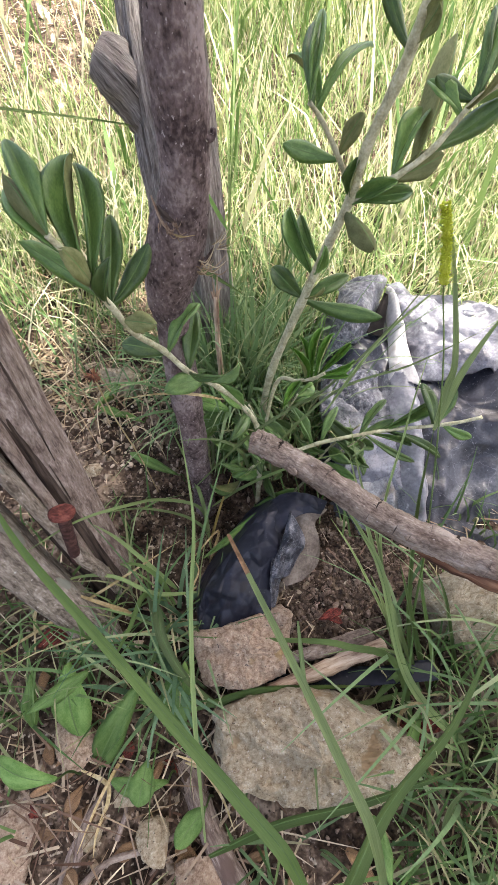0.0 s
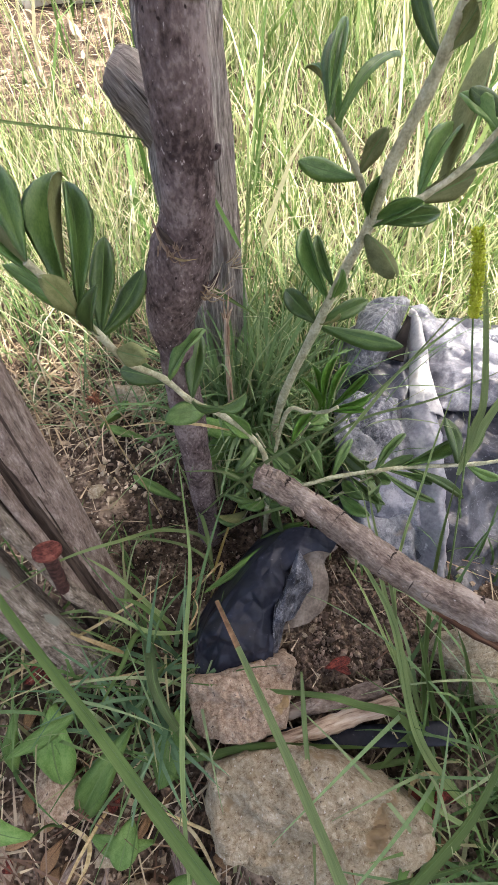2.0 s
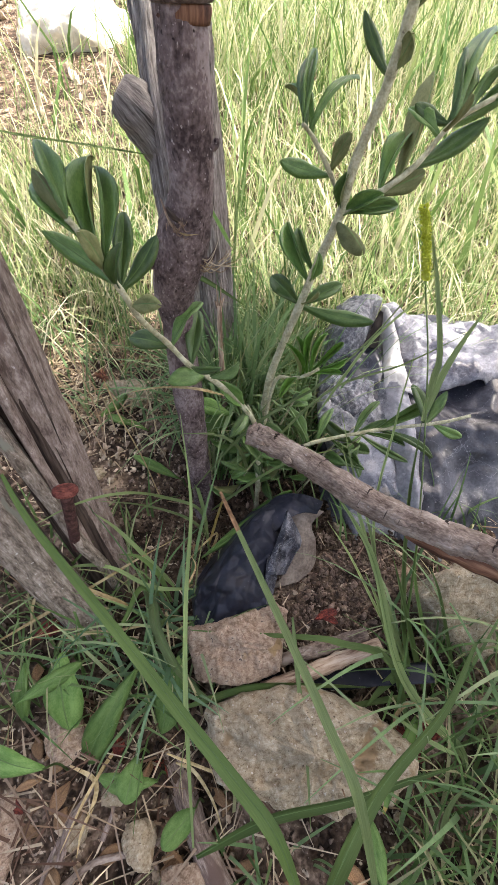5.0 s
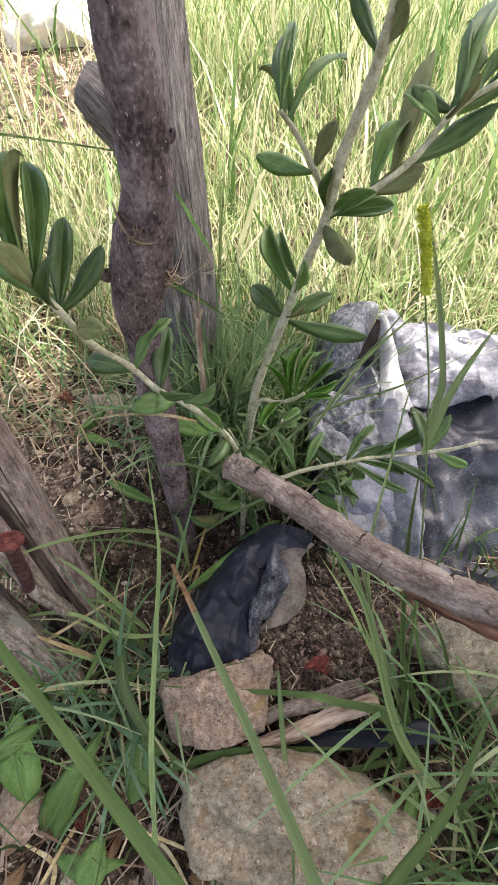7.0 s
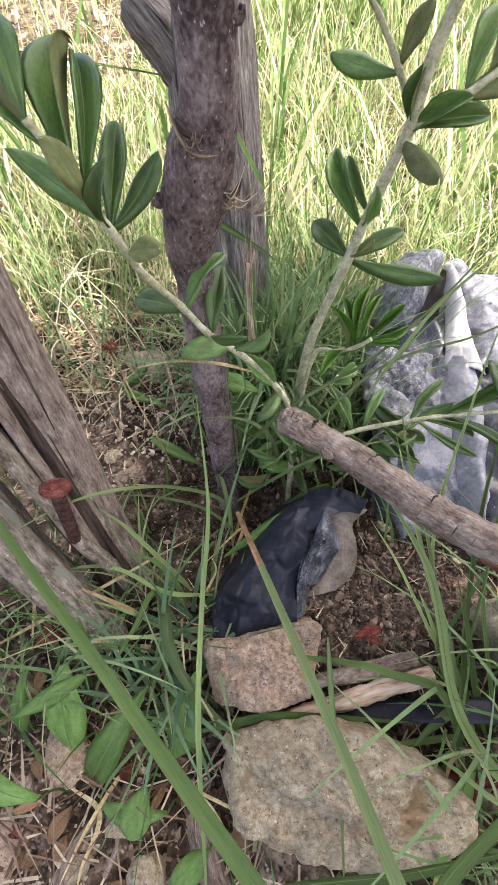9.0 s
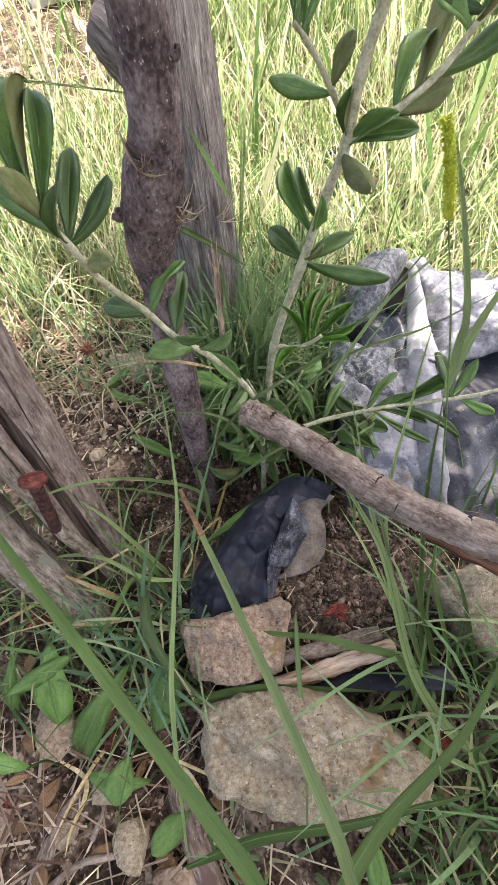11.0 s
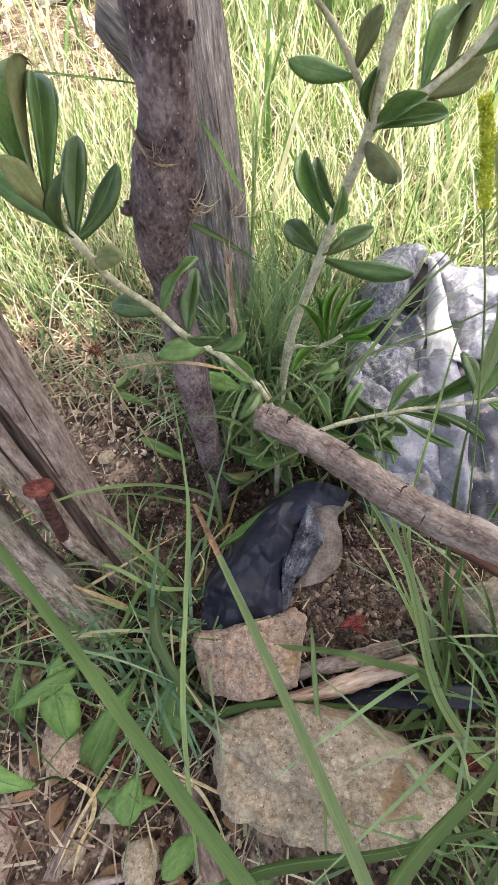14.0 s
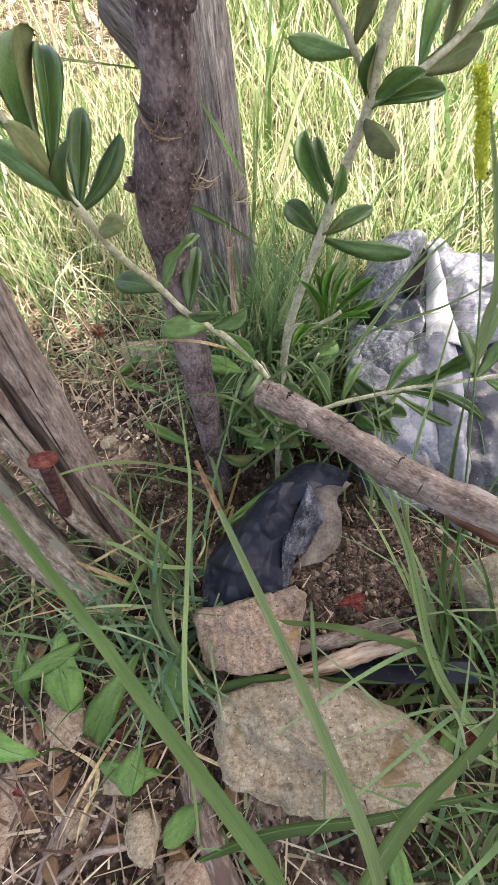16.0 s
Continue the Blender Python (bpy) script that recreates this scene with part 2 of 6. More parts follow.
# the sack's plastic as sunlight whitens it, put into the base colour
SUNLIT_PLASTIC = material("sunlit_plastic", [(0.3, 0.294, 0.294), (0.396, 0.386, 0.382), (0.516, 0.504, 0.494)], 22, 0.4, 0.3, 240, bump_distance=0.0025, contrast=0.9, specks=(((0.16, 0.16, 0.18), 60, 0.64), ((0.3, 0.28, 0.25), 30, 0.6)))
SACK_PLASTIC = material("sack_plastic", [(0.018, 0.019, 0.028), (0.029, 0.031, 0.043), (0.044, 0.046, 0.06), (0.078, 0.081, 0.1)], 16, 0.34, 0.4, 300, bump_distance=0.002, spec=0.4, specks=(((0.240, 0.240, 0.255), 260, 0.68),), contrast=0.9, crackle=((0.2, 0.205, 0.235), 24, 0.01))
WRINKLED = material("wrinkled_plastic", [(0.04, 0.041, 0.052), (0.085, 0.088, 0.105), (0.15, 0.154, 0.175), (0.28, 0.285, 0.305)], 170, 0.4, 0.7, 600, bump_distance=0.002, contrast=1.0, spec=0.4, crackle=((0.03, 0.03, 0.04), 80, 0.06))
GREY_PLASTIC = material("dusty_plastic", [(0.096, 0.0984, 0.114), (0.168, 0.172, 0.19), (0.222, 0.228, 0.246), (0.324, 0.326, 0.343)], 110, 0.38, 0.5, 500, bump_distance=0.002, contrast=0.9, spec=0.4, specks=(((0.227, 0.227, 0.240), 14, 0.6), ((0.034, 0.034, 0.046), 260, 0.68), ((0.218, 0.185, 0.151), 20, 0.7)), crackle=((0.043, 0.043, 0.055), 48, 0.02))
# lighter copies of the sack's plastic for its lit fold and upper side
LIT_FOLD_PLASTIC = material("lit_fold_plastic", [(0.12, 0.12, 0.145), (0.19, 0.19, 0.215), (0.245, 0.245, 0.27), (0.34, 0.34, 0.36)], 26, 0.34, 0.25, 260, bump_distance=0.0015, contrast=0.8, spec=0.5, specks=(((0.12, 0.12, 0.14), 60, 0.7), ((0.5, 0.5, 0.52), 90, 0.7)))
LIT_LAVENDER = material("lit_lavender_plastic", [(0.07, 0.07, 0.088), (0.125, 0.124, 0.148), (0.175, 0.173, 0.2), (0.28, 0.28, 0.3)], 34, 0.32, 0.35, 300, bump_distance=0.0018, contrast=1.0, spec=0.5, specks=(((0.035, 0.035, 0.05), 50, 0.68), ((0.36, 0.36, 0.38), 80, 0.69)), crackle=((0.3, 0.3, 0.33), 26, 0.012))
CRACKED = material("cracked_plastic", [(0.149, 0.155, 0.19), (0.213, 0.218, 0.259), (0.27, 0.276, 0.31)], 40, 0.4, 0.4, 500, bump_distance=0.0015, contrast=0.9, spec=0.4, specks=(((0.03, 0.03, 0.04), 60, 0.66, (0.25, 1, 1)), ((0.36, 0.365, 0.385), 120, 0.66)), crackle=((0.02, 0.02, 0.03), 42, 0.03))
# near-black that stands for the shade in the sack's slit
SLIT_SHADE = material("slit_shade", [(0.006, 0.005, 0.005), (0.014, 0.012, 0.012)], 60, 0.9, 0.3, 300, spec=0.1)
DUSTY_INSIDE = material("dusty_lining", [(0.0805, 0.0655, 0.054), (0.144, 0.12, 0.101), (0.218, 0.186, 0.161)], 40, 0.75, 0.4, 350, bump_distance=0.001)
SCUFFED = material("scuffed_plastic", [(0.018, 0.019, 0.026), (0.04, 0.042, 0.054), (0.1, 0.103, 0.12)], 70, 0.34, 0.4, 300, bump_distance=0.002, contrast=1.3, crackle=((0.4, 0.41, 0.43), 60, 0.03))
FIELD = spread("meadow_grass", [(0.06, 0.12, 0.03), (0.12, 0.2, 0.06), (0.2, 0.28, 0.1), (0.38, 0.42, 0.2), (0.54, 0.51, 0.34), (0.66, 0.62, 0.46)], 0.55, 0.35)
TURF = spread("shade_grass", [(0.05, 0.1, 0.03), (0.1, 0.175, 0.055), (0.16, 0.235, 0.09), (0.38, 0.34, 0.2)])
LONG_GRASS = spread("long_grass", [(0.085, 0.15, 0.06), (0.12, 0.2, 0.085), (0.17, 0.26, 0.12), (0.27, 0.32, 0.17)], 0.5, 0.3)
BLUISH = spread("bluish_grass", [(0.06, 0.12, 0.06), (0.1, 0.18, 0.095), (0.16, 0.25, 0.14)], 0.5, 0.3)
THATCH = spread("dry_straw", [(0.2, 0.13, 0.08), (0.4, 0.31, 0.2), (0.6, 0.52, 0.38)], 0.8, 0.15)
LITTER = spread("litter", [(0.08, 0.045, 0.03), (0.16, 0.1, 0.07), (0.3, 0.23, 0.17), (0.45, 0.38, 0.28)], 0.85, 0.1)
STALK = material("green_stalk", [(0.1, 0.16, 0.05), (0.16, 0.23, 0.08), (0.22, 0.29, 0.12)], 70, 0.7, 0.2, 400, through_light=0.4)
DARK_CRUMB = material("moist_soil", [(0.02, 0.012, 0.008), (0.055, 0.034, 0.022), (0.11, 0.072, 0.048)], 60, 0.9, 0.6, 400, per_piece=0.5, island=True, spec=0.3)
CROWN = spread("crown_leaves", [(0.03, 0.08, 0.025), (0.06, 0.12, 0.045), (0.12, 0.16, 0.08)], 0.5, 0.1)


# ---- building helpers ----
def part(name, bm, mats, parent=None, label=""):
    """One bmesh as one mesh object, under a thing or part where one is given."""
    mesh = bpy.data.meshes.new(name)
    bm.normal_update()
    bm.to_mesh(mesh)
    bm.free()
    mats = mats if isinstance(mats, (list, tuple)) else [mats]
    for m in mats:
        mesh.materials.append(m)
    ob = new(name, mesh)
    ob.parent = parent
    if label:
        tagged(ob, label)
    return ob


def joined(name, verts, faces, mat, smooth=False):
    mesh = bpy.data.meshes.new(name)
    mesh.from_pydata(verts, [], faces)
    mesh.materials.append(mat)
    if smooth:
        mesh.shade_smooth()
    return new(name, mesh)


def thing(name, at, label, category, group=""):
    """An Empty at the base of a thing, to parent its parts."""
    ob = new(name)
    ob.empty_display_size = 0.02
    ob.location = at
    return tagged(ob, label, category, group)


def smooth_line(points, steps=6):
    """Catmull-Rom through the points."""
    p = [Vector(q) for q in points]
    p = [2 * p[0] - p[1]] + p + [2 * p[-1] - p[-2]]
    out = []
    for i in range(1, len(p) - 2):
        for k in range(steps):
            t = k / steps
            out.append(0.5 * (2 * p[i] + (p[i + 1] - p[i - 1]) * t + (2 * p[i - 1] - 5 * p[i] + 4 * p[i + 1] - p[i + 2]) * t * t + (3 * p[i] - p[i - 1] - 3 * p[i + 1] + p[i + 2]) * t ** 3))
    out.append(p[-2])
    return out


def frames_along(line):
    """For each point of a line its direction and two directions across."""
    out, side = [], None
    for i, p in enumerate(line):
        d = (line[min(i + 1, len(line) - 1)] - line[max(i - 1, 0)]).normalized()
        if side is None:
            side = d.orthogonal().normalized()
        side = (side - d * side.dot(d)).normalized()
        out.append((p, d, side, d.cross(side)))
    return out


def tube(line, radius, sides=12, rough=0.0, grain=20.0, bm=None, origin=(0, 0, 0), seed=0.0, flat=1.0, caps=True, mat=0, ridge=0.0, ridges=7):
    """A round, uneven tube along the line; radius is a function of the share of the way."""
    bm = bm or bmesh.new()
    rows, n, o = [], len(line), Vector(origin)
    uv = bm.loops.layers.uv.verify()
    far = [0.0]
    for i in range(1, n):
        far.append(far[-1] + (line[i] - line[i - 1]).length)
    girth = 2 * math.pi * radius(0.5)
    for i, (p, d, a, b) in enumerate(frames_along(line)):
        r, row = radius(i / (n - 1)), []
        for k in range(sides):
            w = 2 * math.pi * k / sides
            q = a * math.cos(w) + b * math.sin(w) * flat
            at = p + q * r
            s = 1 + rough * noise.noise(at * grain + Vector((seed, seed, seed))) + rough * 0.45 * noise.noise(at * grain * 3.7) + rough * 0.25 * noise.noise(at * grain * 9) + ridge * noise.noise(Vector((math.cos(w) * ridges + seed, math.sin(w) * ridges, i * 0.06)))
            row.append(bm.verts.new(p + q * r * s - o))
        rows.append(row)
    for i in range(n - 1):
        for k in range(sides):
            f = bm.faces.new((rows[i][k], rows[i][(k + 1) % sides], rows[i + 1][(k + 1) % sides], rows[i + 1][k]))
            f.smooth, f.material_index = True, mat
            for loop, (du, dv) in zip(f.loops, ((0, 0), (1, 0), (1, 1), (0, 1))):
                loop[uv].uv = ((k + du) / sides * girth + seed, far[i + dv])
    if caps:
        for row, turn in ((rows[0], True), (rows[-1], False)):
            f = bm.faces.new(row[::-1] if turn else row)
            f.material_index = mat
    return bm


def leaf_mesh(name, mats, fold=0.25, bow=0.15, blunt=1.0, wave=0.0):
    """A leaf of length 1 along +y with width 1 across x, upper side +z: an upper, a lower skin and a rib."""
    bm = bmesh.new()
    us, rows = (-1, -0.75, -0.4, -0.05, 0.05, 0.4, 0.75, 1), 13
    top, low = [], []
    for j in range(rows):
        t = 0.5 - 0.5 * math.cos(math.pi * j / (rows - 1))
        tip = max(0.0, (t - 0.5) / 0.5)
        w = 0.03 + 0.47 * min(1.0, t / (0.55 * blunt)) ** 0.8 * (1 - tip ** 2.3) ** 0.62
        z = bow * (t * (1 - t) * 2.2 - 0.6 * t * t)
        r1, r2 = [], []
        for u in us:
            lift = fold * abs(u) * w - 0.13 * (max(0, abs(u) - 0.55) / 0.45) ** 1.5 + wave * math.sin(t * 11 + u * 2) * abs(u) * 0.04
            edge = 0.012 * (1 - abs(u)) + 0.003
            r1.append(bm.verts.new((u * w, t, z + lift + edge)))
            r2.append(bm.verts.new((u * w, t, z + lift - edge)))
        top.append(r1), low.append(r2)
    last = len(us) - 1
    for j in range(rows - 1):
        for k in range(last):
            f = bm.faces.new((top[j][k], top[j][k + 1], top[j + 1][k + 1], top[j + 1][k]))
            f.smooth, f.material_index = True, 2 if k == 3 else 0
            f = bm.faces.new((low[j][k], low[j + 1][k], low[j + 1][k + 1], low[j][k + 1]))
            f.smooth, f.material_index = True, 2 if k == 3 else 1
        for k in (0, last):
            q = (top[j][k], top[j + 1][k], low[j + 1][k], low[j][k])
            f = bm.faces.new(q if k == 0 else q[::-1])
            f.material_index = 1
    mesh = bpy.data.meshes.new(name)
    bm.normal_update()
    bm.to_mesh(mesh)
    bm.free()
    for m in mats:
        mesh.materials.append(m)
    return mesh


def aim(base, way, facing):
    """A turn whose y runs along way and whose z faces as far as it can towards facing."""
    y = Vector(way).normalized()
    z = Vector(facing)
    z = (z - y * z.dot(y)).normalized()
    x = y.cross(z)
    m = Matrix((x, y, z)).transposed().to_4x4()
    m.translation = base
    return m


def put_leaf(mesh, base, way, width, parent, facing, name="leaf", under=None):
    """A leaf of a thing, or of one of its twigs where one is given."""
    ob = new(name, mesh)
    ob.parent = under or parent
    length = Vector(way).length
    ob.matrix_local = Matrix.Translation(-parent.location) @ aim(Vector(base), way, facing) @ Matrix.Diagonal((width, length, length * 0.6, 1))
    return ob


def blade_rows(line, width, facing, taper=1.0, crease=0.25):
    """Verts of a creased blade of grass along a line: three across, narrowing to the tip."""
    rows, n = [], len(line)
    for i, p in enumerate(line):
        t = i / (n - 1)
        d = (line[min(i + 1, n - 1)] - line[max(i - 1, 0)]).normalized()
        side = d.cross(Vector(facing)).normalized()
        up = side.cross(d)
        w = width * 0.5 * (0.35 + 0.65 * min(1, t * 5)) * (1 - t ** 2.2 * taper) + 0.0002
        rows.append((p + side * w + up * w * crease, p - up * w * crease, p - side * w + up * w * crease))
    return rows


def grass_blade(points, width, mat, label, facing=(0, -0.6, 0.8), name="grass_blade", category="grass", group="", taper=1.0, tip=None):
    """One long blade with thickness as a thing of its own."""
    line = smooth_line(points)
    bm = bmesh.new()
    rows = blade_rows(line, width, facing, taper)
    uv = bm.loops.layers.uv.verify()
    top = [[bm.verts.new(v - line[0]) for v in r] for r in rows]
    up = Vector(facing).normalized() * -0.0004
    low = [[bm.verts.new(v - line[0] + up) for v in r] for r in rows]
    for i in range(len(rows) - 1):
        for k in (0, 1):
            for grid, turn in ((top, False), (low, True)):
                q = (grid[i][k], grid[i][k + 1], grid[i + 1][k + 1], grid[i + 1][k])
                f = bm.faces.new(q[::-1] if turn else q)
                f.smooth = True
                for loop in f.loops:
                    on = [g for g in (i, i + 1) if loop.vert in grid[g]][0]
                    loop[uv].uv = ((grid[on].index(loop.vert) - 1) * width * 0.5, on * 0.01)
                f.material_index = 1 if tip and i > len(rows) * 0.85 else 0
        for k in (0, 2):
            bm.faces.new((top[i][k], top[i + 1][k], low[i + 1][k], low[i][k]))
    bm.faces.new((top[0][0], top[0][1], top[0][2], low[0][2], low[0][1], low[0][0]))
    ob = part(name, bm, [mat, tip] if tip else mat)
    ob.location = line[0]
    if width >= 0.0085:
        mid = [r[1] + Vector(facing).normalized() * 0.0002 for r in rows]
        part("midrib", tube(mid, lambda t: width * 0.045 * (1.05 - t), 6, origin=line[0]), LEAF_RIB, ob, "raised paler rib of the blade")
    return tagged(ob, label, category, group)


def rock(name, at, size, mat, label, seed, turn=(0, 0, 0), cuts=9, rough=0.16, category="stone", group=""):
    """A broken stone: a ball cut by planes and roughened."""
    rng = random.Random(seed)
    bm = bmesh.new()
    bmesh.ops.create_icosphere(bm, subdivisions=5, radius=1)
    planes = []
    for _ in range(cuts):
        nrm = Vector((rng.uniform(-1, 1), rng.uniform(-1, 1), rng.uniform(-0.7, 1))).normalized()
        planes.append((nrm, rng.uniform(0.5, 0.8)))
    off = Vector((seed * 3.7, seed * 1.3, 0))
    for v in bm.verts:
        c = v.co.copy()
        for nrm, d in planes:
            over = c.dot(nrm) - d
            if over > 0:
                c -= nrm * over * 0.97
        q = c * 2.2 + off
        c *= 1 + rough * 0.55 * noise.noise(q) + rough * 0.4 * noise.noise(q * 3.1) + rough * 0.3 * abs(noise.noise(q * 7)) + rough * 0.16 * noise.noise(q * 19) + rough * 0.1 * noise.noise(q * 40)
        v.co = Vector((c.x * size[0], c.y * size[1], c.z * size[2]))
    for f in bm.faces:
        f.smooth = True
    ob = part(name, bm, mat)
    ob.matrix_basis = pose(*at, *turn)
    return tagged(ob, label, category, group)


def broken_stone(at, tilt, outline, thick, mat, label, seed):
    """A stone lying on the slope: an angular outline of (degrees, metres) with a chipped upper face and steep broken sides."""
    a = radians(tilt)
    e1, e2 = Vector((1, 0, 0)), Vector((0, math.cos(a), math.sin(a)))
    n = e1.cross(e2)
    corners = [Vector((math.cos(radians(w)) * r, math.sin(radians(w)) * r)) for w, r in outline]
    rim = []
    for i, p in enumerate(corners):
        q = corners[(i + 1) % len(corners)]
        steps = max(3, int((q - p).length / 0.0022))
        rim += [p.lerp(q, k / steps) for k in range(steps)]
    rings = [(k / 26, 0.0) for k in range(1, 25)] + [(0.955, 0.04), (0.985, 0.1), (1.0, 0.2), (1.005, 0.32), (1.0, 0.48), (0.98, 0.65), (0.93, 0.85), (0.85, 1.0)]
    bm = bmesh.new()
    size = sum(p.length for p in corners) / len(corners)
    off = Vector((seed * 2.1, seed * 0.7, seed))

    def place(p, share, drop):
        w = p * share
        q = Vector((w.x, w.y, -drop * thick))
        facets = 0.5 * noise.noise(q * 0.45 / size + off, noise_basis="VORONOI_F1") + 0.22 * noise.noise(q * 1.1 / size + off, noise_basis="VORONOI_F1")
        rough = 0.003 * noise.noise(q * 80 + off) + 0.002 * noise.noise(q * 190 + off) + 0.0014 * noise.noise(q * 430 + off)
        shelf = 3 * noise.noise(Vector((q.x, q.y * 2, 0)) * 1.5 / size + off * 2)
        rough += 0.05 * size * (math.floor(shelf) + min(1, (shelf - math.floor(shelf)) * 6))
        h = -drop * thick - facets * size * 0.4 * (1 - 0.5 * drop) + size * 0.2 * (1 - share * share) * (drop < 0.5) + rough * 1.3
        side = 1 + (0.05 * noise.noise(q * 2.2 / size + off) + 0.035 * noise.noise(q * 6 / size + off) + 0.02 * noise.noise(q * 15 / size)) * share
        return e1 * w.x * side + e2 * w.y * side + n * h

    rows = [[bm.verts.new(place(p, s, d)) for p in rim] for s, d in rings]
    mid, m = bm.verts.new(place(Vector((0, 0)), 0, 0)), len(rim)
    for k in range(m):
        bm.faces.new((mid, rows[0][k], rows[0][(k + 1) % m])).smooth = True
        for i in range(len(rows) - 1):
            bm.faces.new((rows[i][k], rows[i + 1][k], rows[i + 1][(k + 1) % m], rows[i][(k + 1) % m])).smooth = True
    bm.faces.new(rows[-1][::-1])
    ob = part("stone", bm, mat)
    ob.location = at
    return tagged(ob, label, "stone")


# ---- the ground ----
PROFILE_Y = (-200, -20, -3, -0.3, 0.0, 0.08, 0.14, 0.2, 0.3, 0.42, 0.56, 0.8, 1.2, 2.0, 3.5, 6.0, 12, 200)
PROFILE_Z = (-9, -5, -0.75, -0.16, -0.115, -0.095, -0.055, -0.018, -0.006, 0.012, 0.045, 0.10, 0.205, 0.5, 1.2, 2.3, 3.4, 6)


def ground_z(x, y, fine=True):
    z = sum(float(np.interp(y + s, PROFILE_Y, PROFILE_Z)) for s in (-0.05, -0.025, 0, 0.025, 0.05)) / 5
    if y > 1:
        z = sum(float(np.interp(y + s * (y - 0.8), PROFILE_Y, PROFILE_Z)) for s in (-0.4, -0.2, 0, 0.2, 0.4)) / 5
    near = max(0.0, 1 - abs(y - 0.05) / 0.25)
    z += 0.035 * near * max(0.0, min(1.0, (-x - 0.05) / 0.12))          # the side below the stump lies higher
    hollow = math.exp(-(((x + 0.03) / 0.075) ** 2 + ((y - 0.325) / 0.05) ** 2))
    z -= 0.03 * hollow
    v = Vector((x, y, 0))
    z += 0.012 * noise.noise(v * 7) + 0.07 * noise.noise(v * 0.9) * min(1, max(0, y - 0.6))
    if fine:
        z += 0.006 * noise.noise(v * 26) + 0.0035 * noise.noise(v * 70)
    return z


def graded(near_low, near_high, step, far):
    inner = list(np.arange(near_low, near_high, step))
    low, high, s = [], [], step
    a, b = near_low, near_high
    while a > -far or b < far:
        s *= 1.22
        a, b = a - s, b + s
        low.append(a), high.append(b)
    return low[::-1] + inner + high


xs, ys = graded(-0.6, 0.6, 0.006, 180), graded(-0.25, 1.0, 0.006, 180)
verts = [(x, y, ground_z(x, y)) for y in ys for x in xs]
w = len(xs)
faces = [(j * w + i, j * w + i + 1, (j + 1) * w + i + 1, (j + 1) * w + i) for j in range(len(ys) - 1) for i in range(w - 1)]
ground = joined("ground", verts, faces, SOIL, True)
tagged(ground, "dry brown stony soil rising as a slope behind the tree", "ground", kind="structure")


def crumbs(name, count, area, size, mat, seed, label, category, keep=None, sink=0.3):
    """Many small broken lumps over an area, as one mesh."""
    rng = random.Random(seed)
    ball = bmesh.new()
    bmesh.ops.create_icosphere(ball, subdivisions=1, radius=1)
    base, tri = [v.co.copy() for v in ball.verts], [tuple(v.index for v in f.verts) for f in ball.faces]
    ball.free()
    verts, faces = [], []
    while len(verts) < count * len(base):
        x, y = rng.uniform(area[0], area[1]), rng.uniform(area[2], area[3])
        if keep and not keep(x, y, rng):
            continue
        s = size[0] + (size[1] - size[0]) * rng.random() ** 3
        turn = Euler((rng.uniform(0, 6), rng.uniform(0, 6), rng.uniform(0, 6))).to_matrix()
        stretch = Vector((rng.uniform(0.7, 1.5), rng.uniform(0.55, 1.1), rng.uniform(0.35, 0.85)))
        at, n = Vector((x, y, ground_z(x, y) + s * (0.5 - sink))), len(verts)
        for b in base:
            q = turn @ Vector((b.x * stretch.x, b.y * stretch.y, b.z * stretch.z)) * s * rng.uniform(0.55, 1.35) * 0.5
            verts.append(at + q)
        faces += [tuple(n + i for i in f) for f in tri]
    return tagged(joined(name, verts, faces, mat), label, category, kind="stuff")


crumbs("soil_crumbs", 8000, (-0.45, 0.4, -0.12, 0.65), (0.0015, 0.009), CRUMB, 3, "loose brown crumbs of dry soil", "soil")
crumbs("soil_crumbs", 3200, (0.03, 0.19, 0.16, 0.31), (0.0016, 0.0085), CRUMB, 4, "heap of fine brown soil crumbs beside the bag", "soil", sink=0.2)
crumbs("soil_crumbs", 60, (0.03, 0.2, 0.155, 0.3), (0.006, 0.018), CRUMB, 53, "loose brown clods on the heap beside the bag", "soil", sink=0.1)
crumbs("moist_soil", 4200, (-0.2, 0.06, 0.25, 0.46), (0.0014, 0.0065), DARK_CRUMB, 8, "dark moist freshly dug soil at the tree's foot", "soil",
       keep=lambda x, y, r: ((x + 0.06) / 0.13) ** 2 + ((y - 0.355) / 0.1) ** 2 < 0.6 + 0.5 * r.random())
crumbs("moist_soil", 420, (-0.09, -0.02, 0.055, 0.135), (0.003, 0.016), DARK_CRUMB, 51, "dark reddish clods of moist soil between the stones", "soil")
crumbs("moist_soil", 1500, (0.03, 0.17, 0.285, 0.39), (0.002, 0.010), DARK_CRUMB, 52, "dark moist earth behind the bag", "soil")
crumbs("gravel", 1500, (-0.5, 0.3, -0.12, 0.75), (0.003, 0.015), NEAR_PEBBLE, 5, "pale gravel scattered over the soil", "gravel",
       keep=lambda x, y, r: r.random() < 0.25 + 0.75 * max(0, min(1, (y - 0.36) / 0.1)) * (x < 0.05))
crumbs("gravel", 2600, (-2.6, 0.2, 0.9, 4.5), (0.006, 0.05), PEBBLE, 6, "pale sunlit rubble on the bank", "gravel", keep=lambda x, y, r: y > 1.25 and x < -0.2 - 0.1 * y)


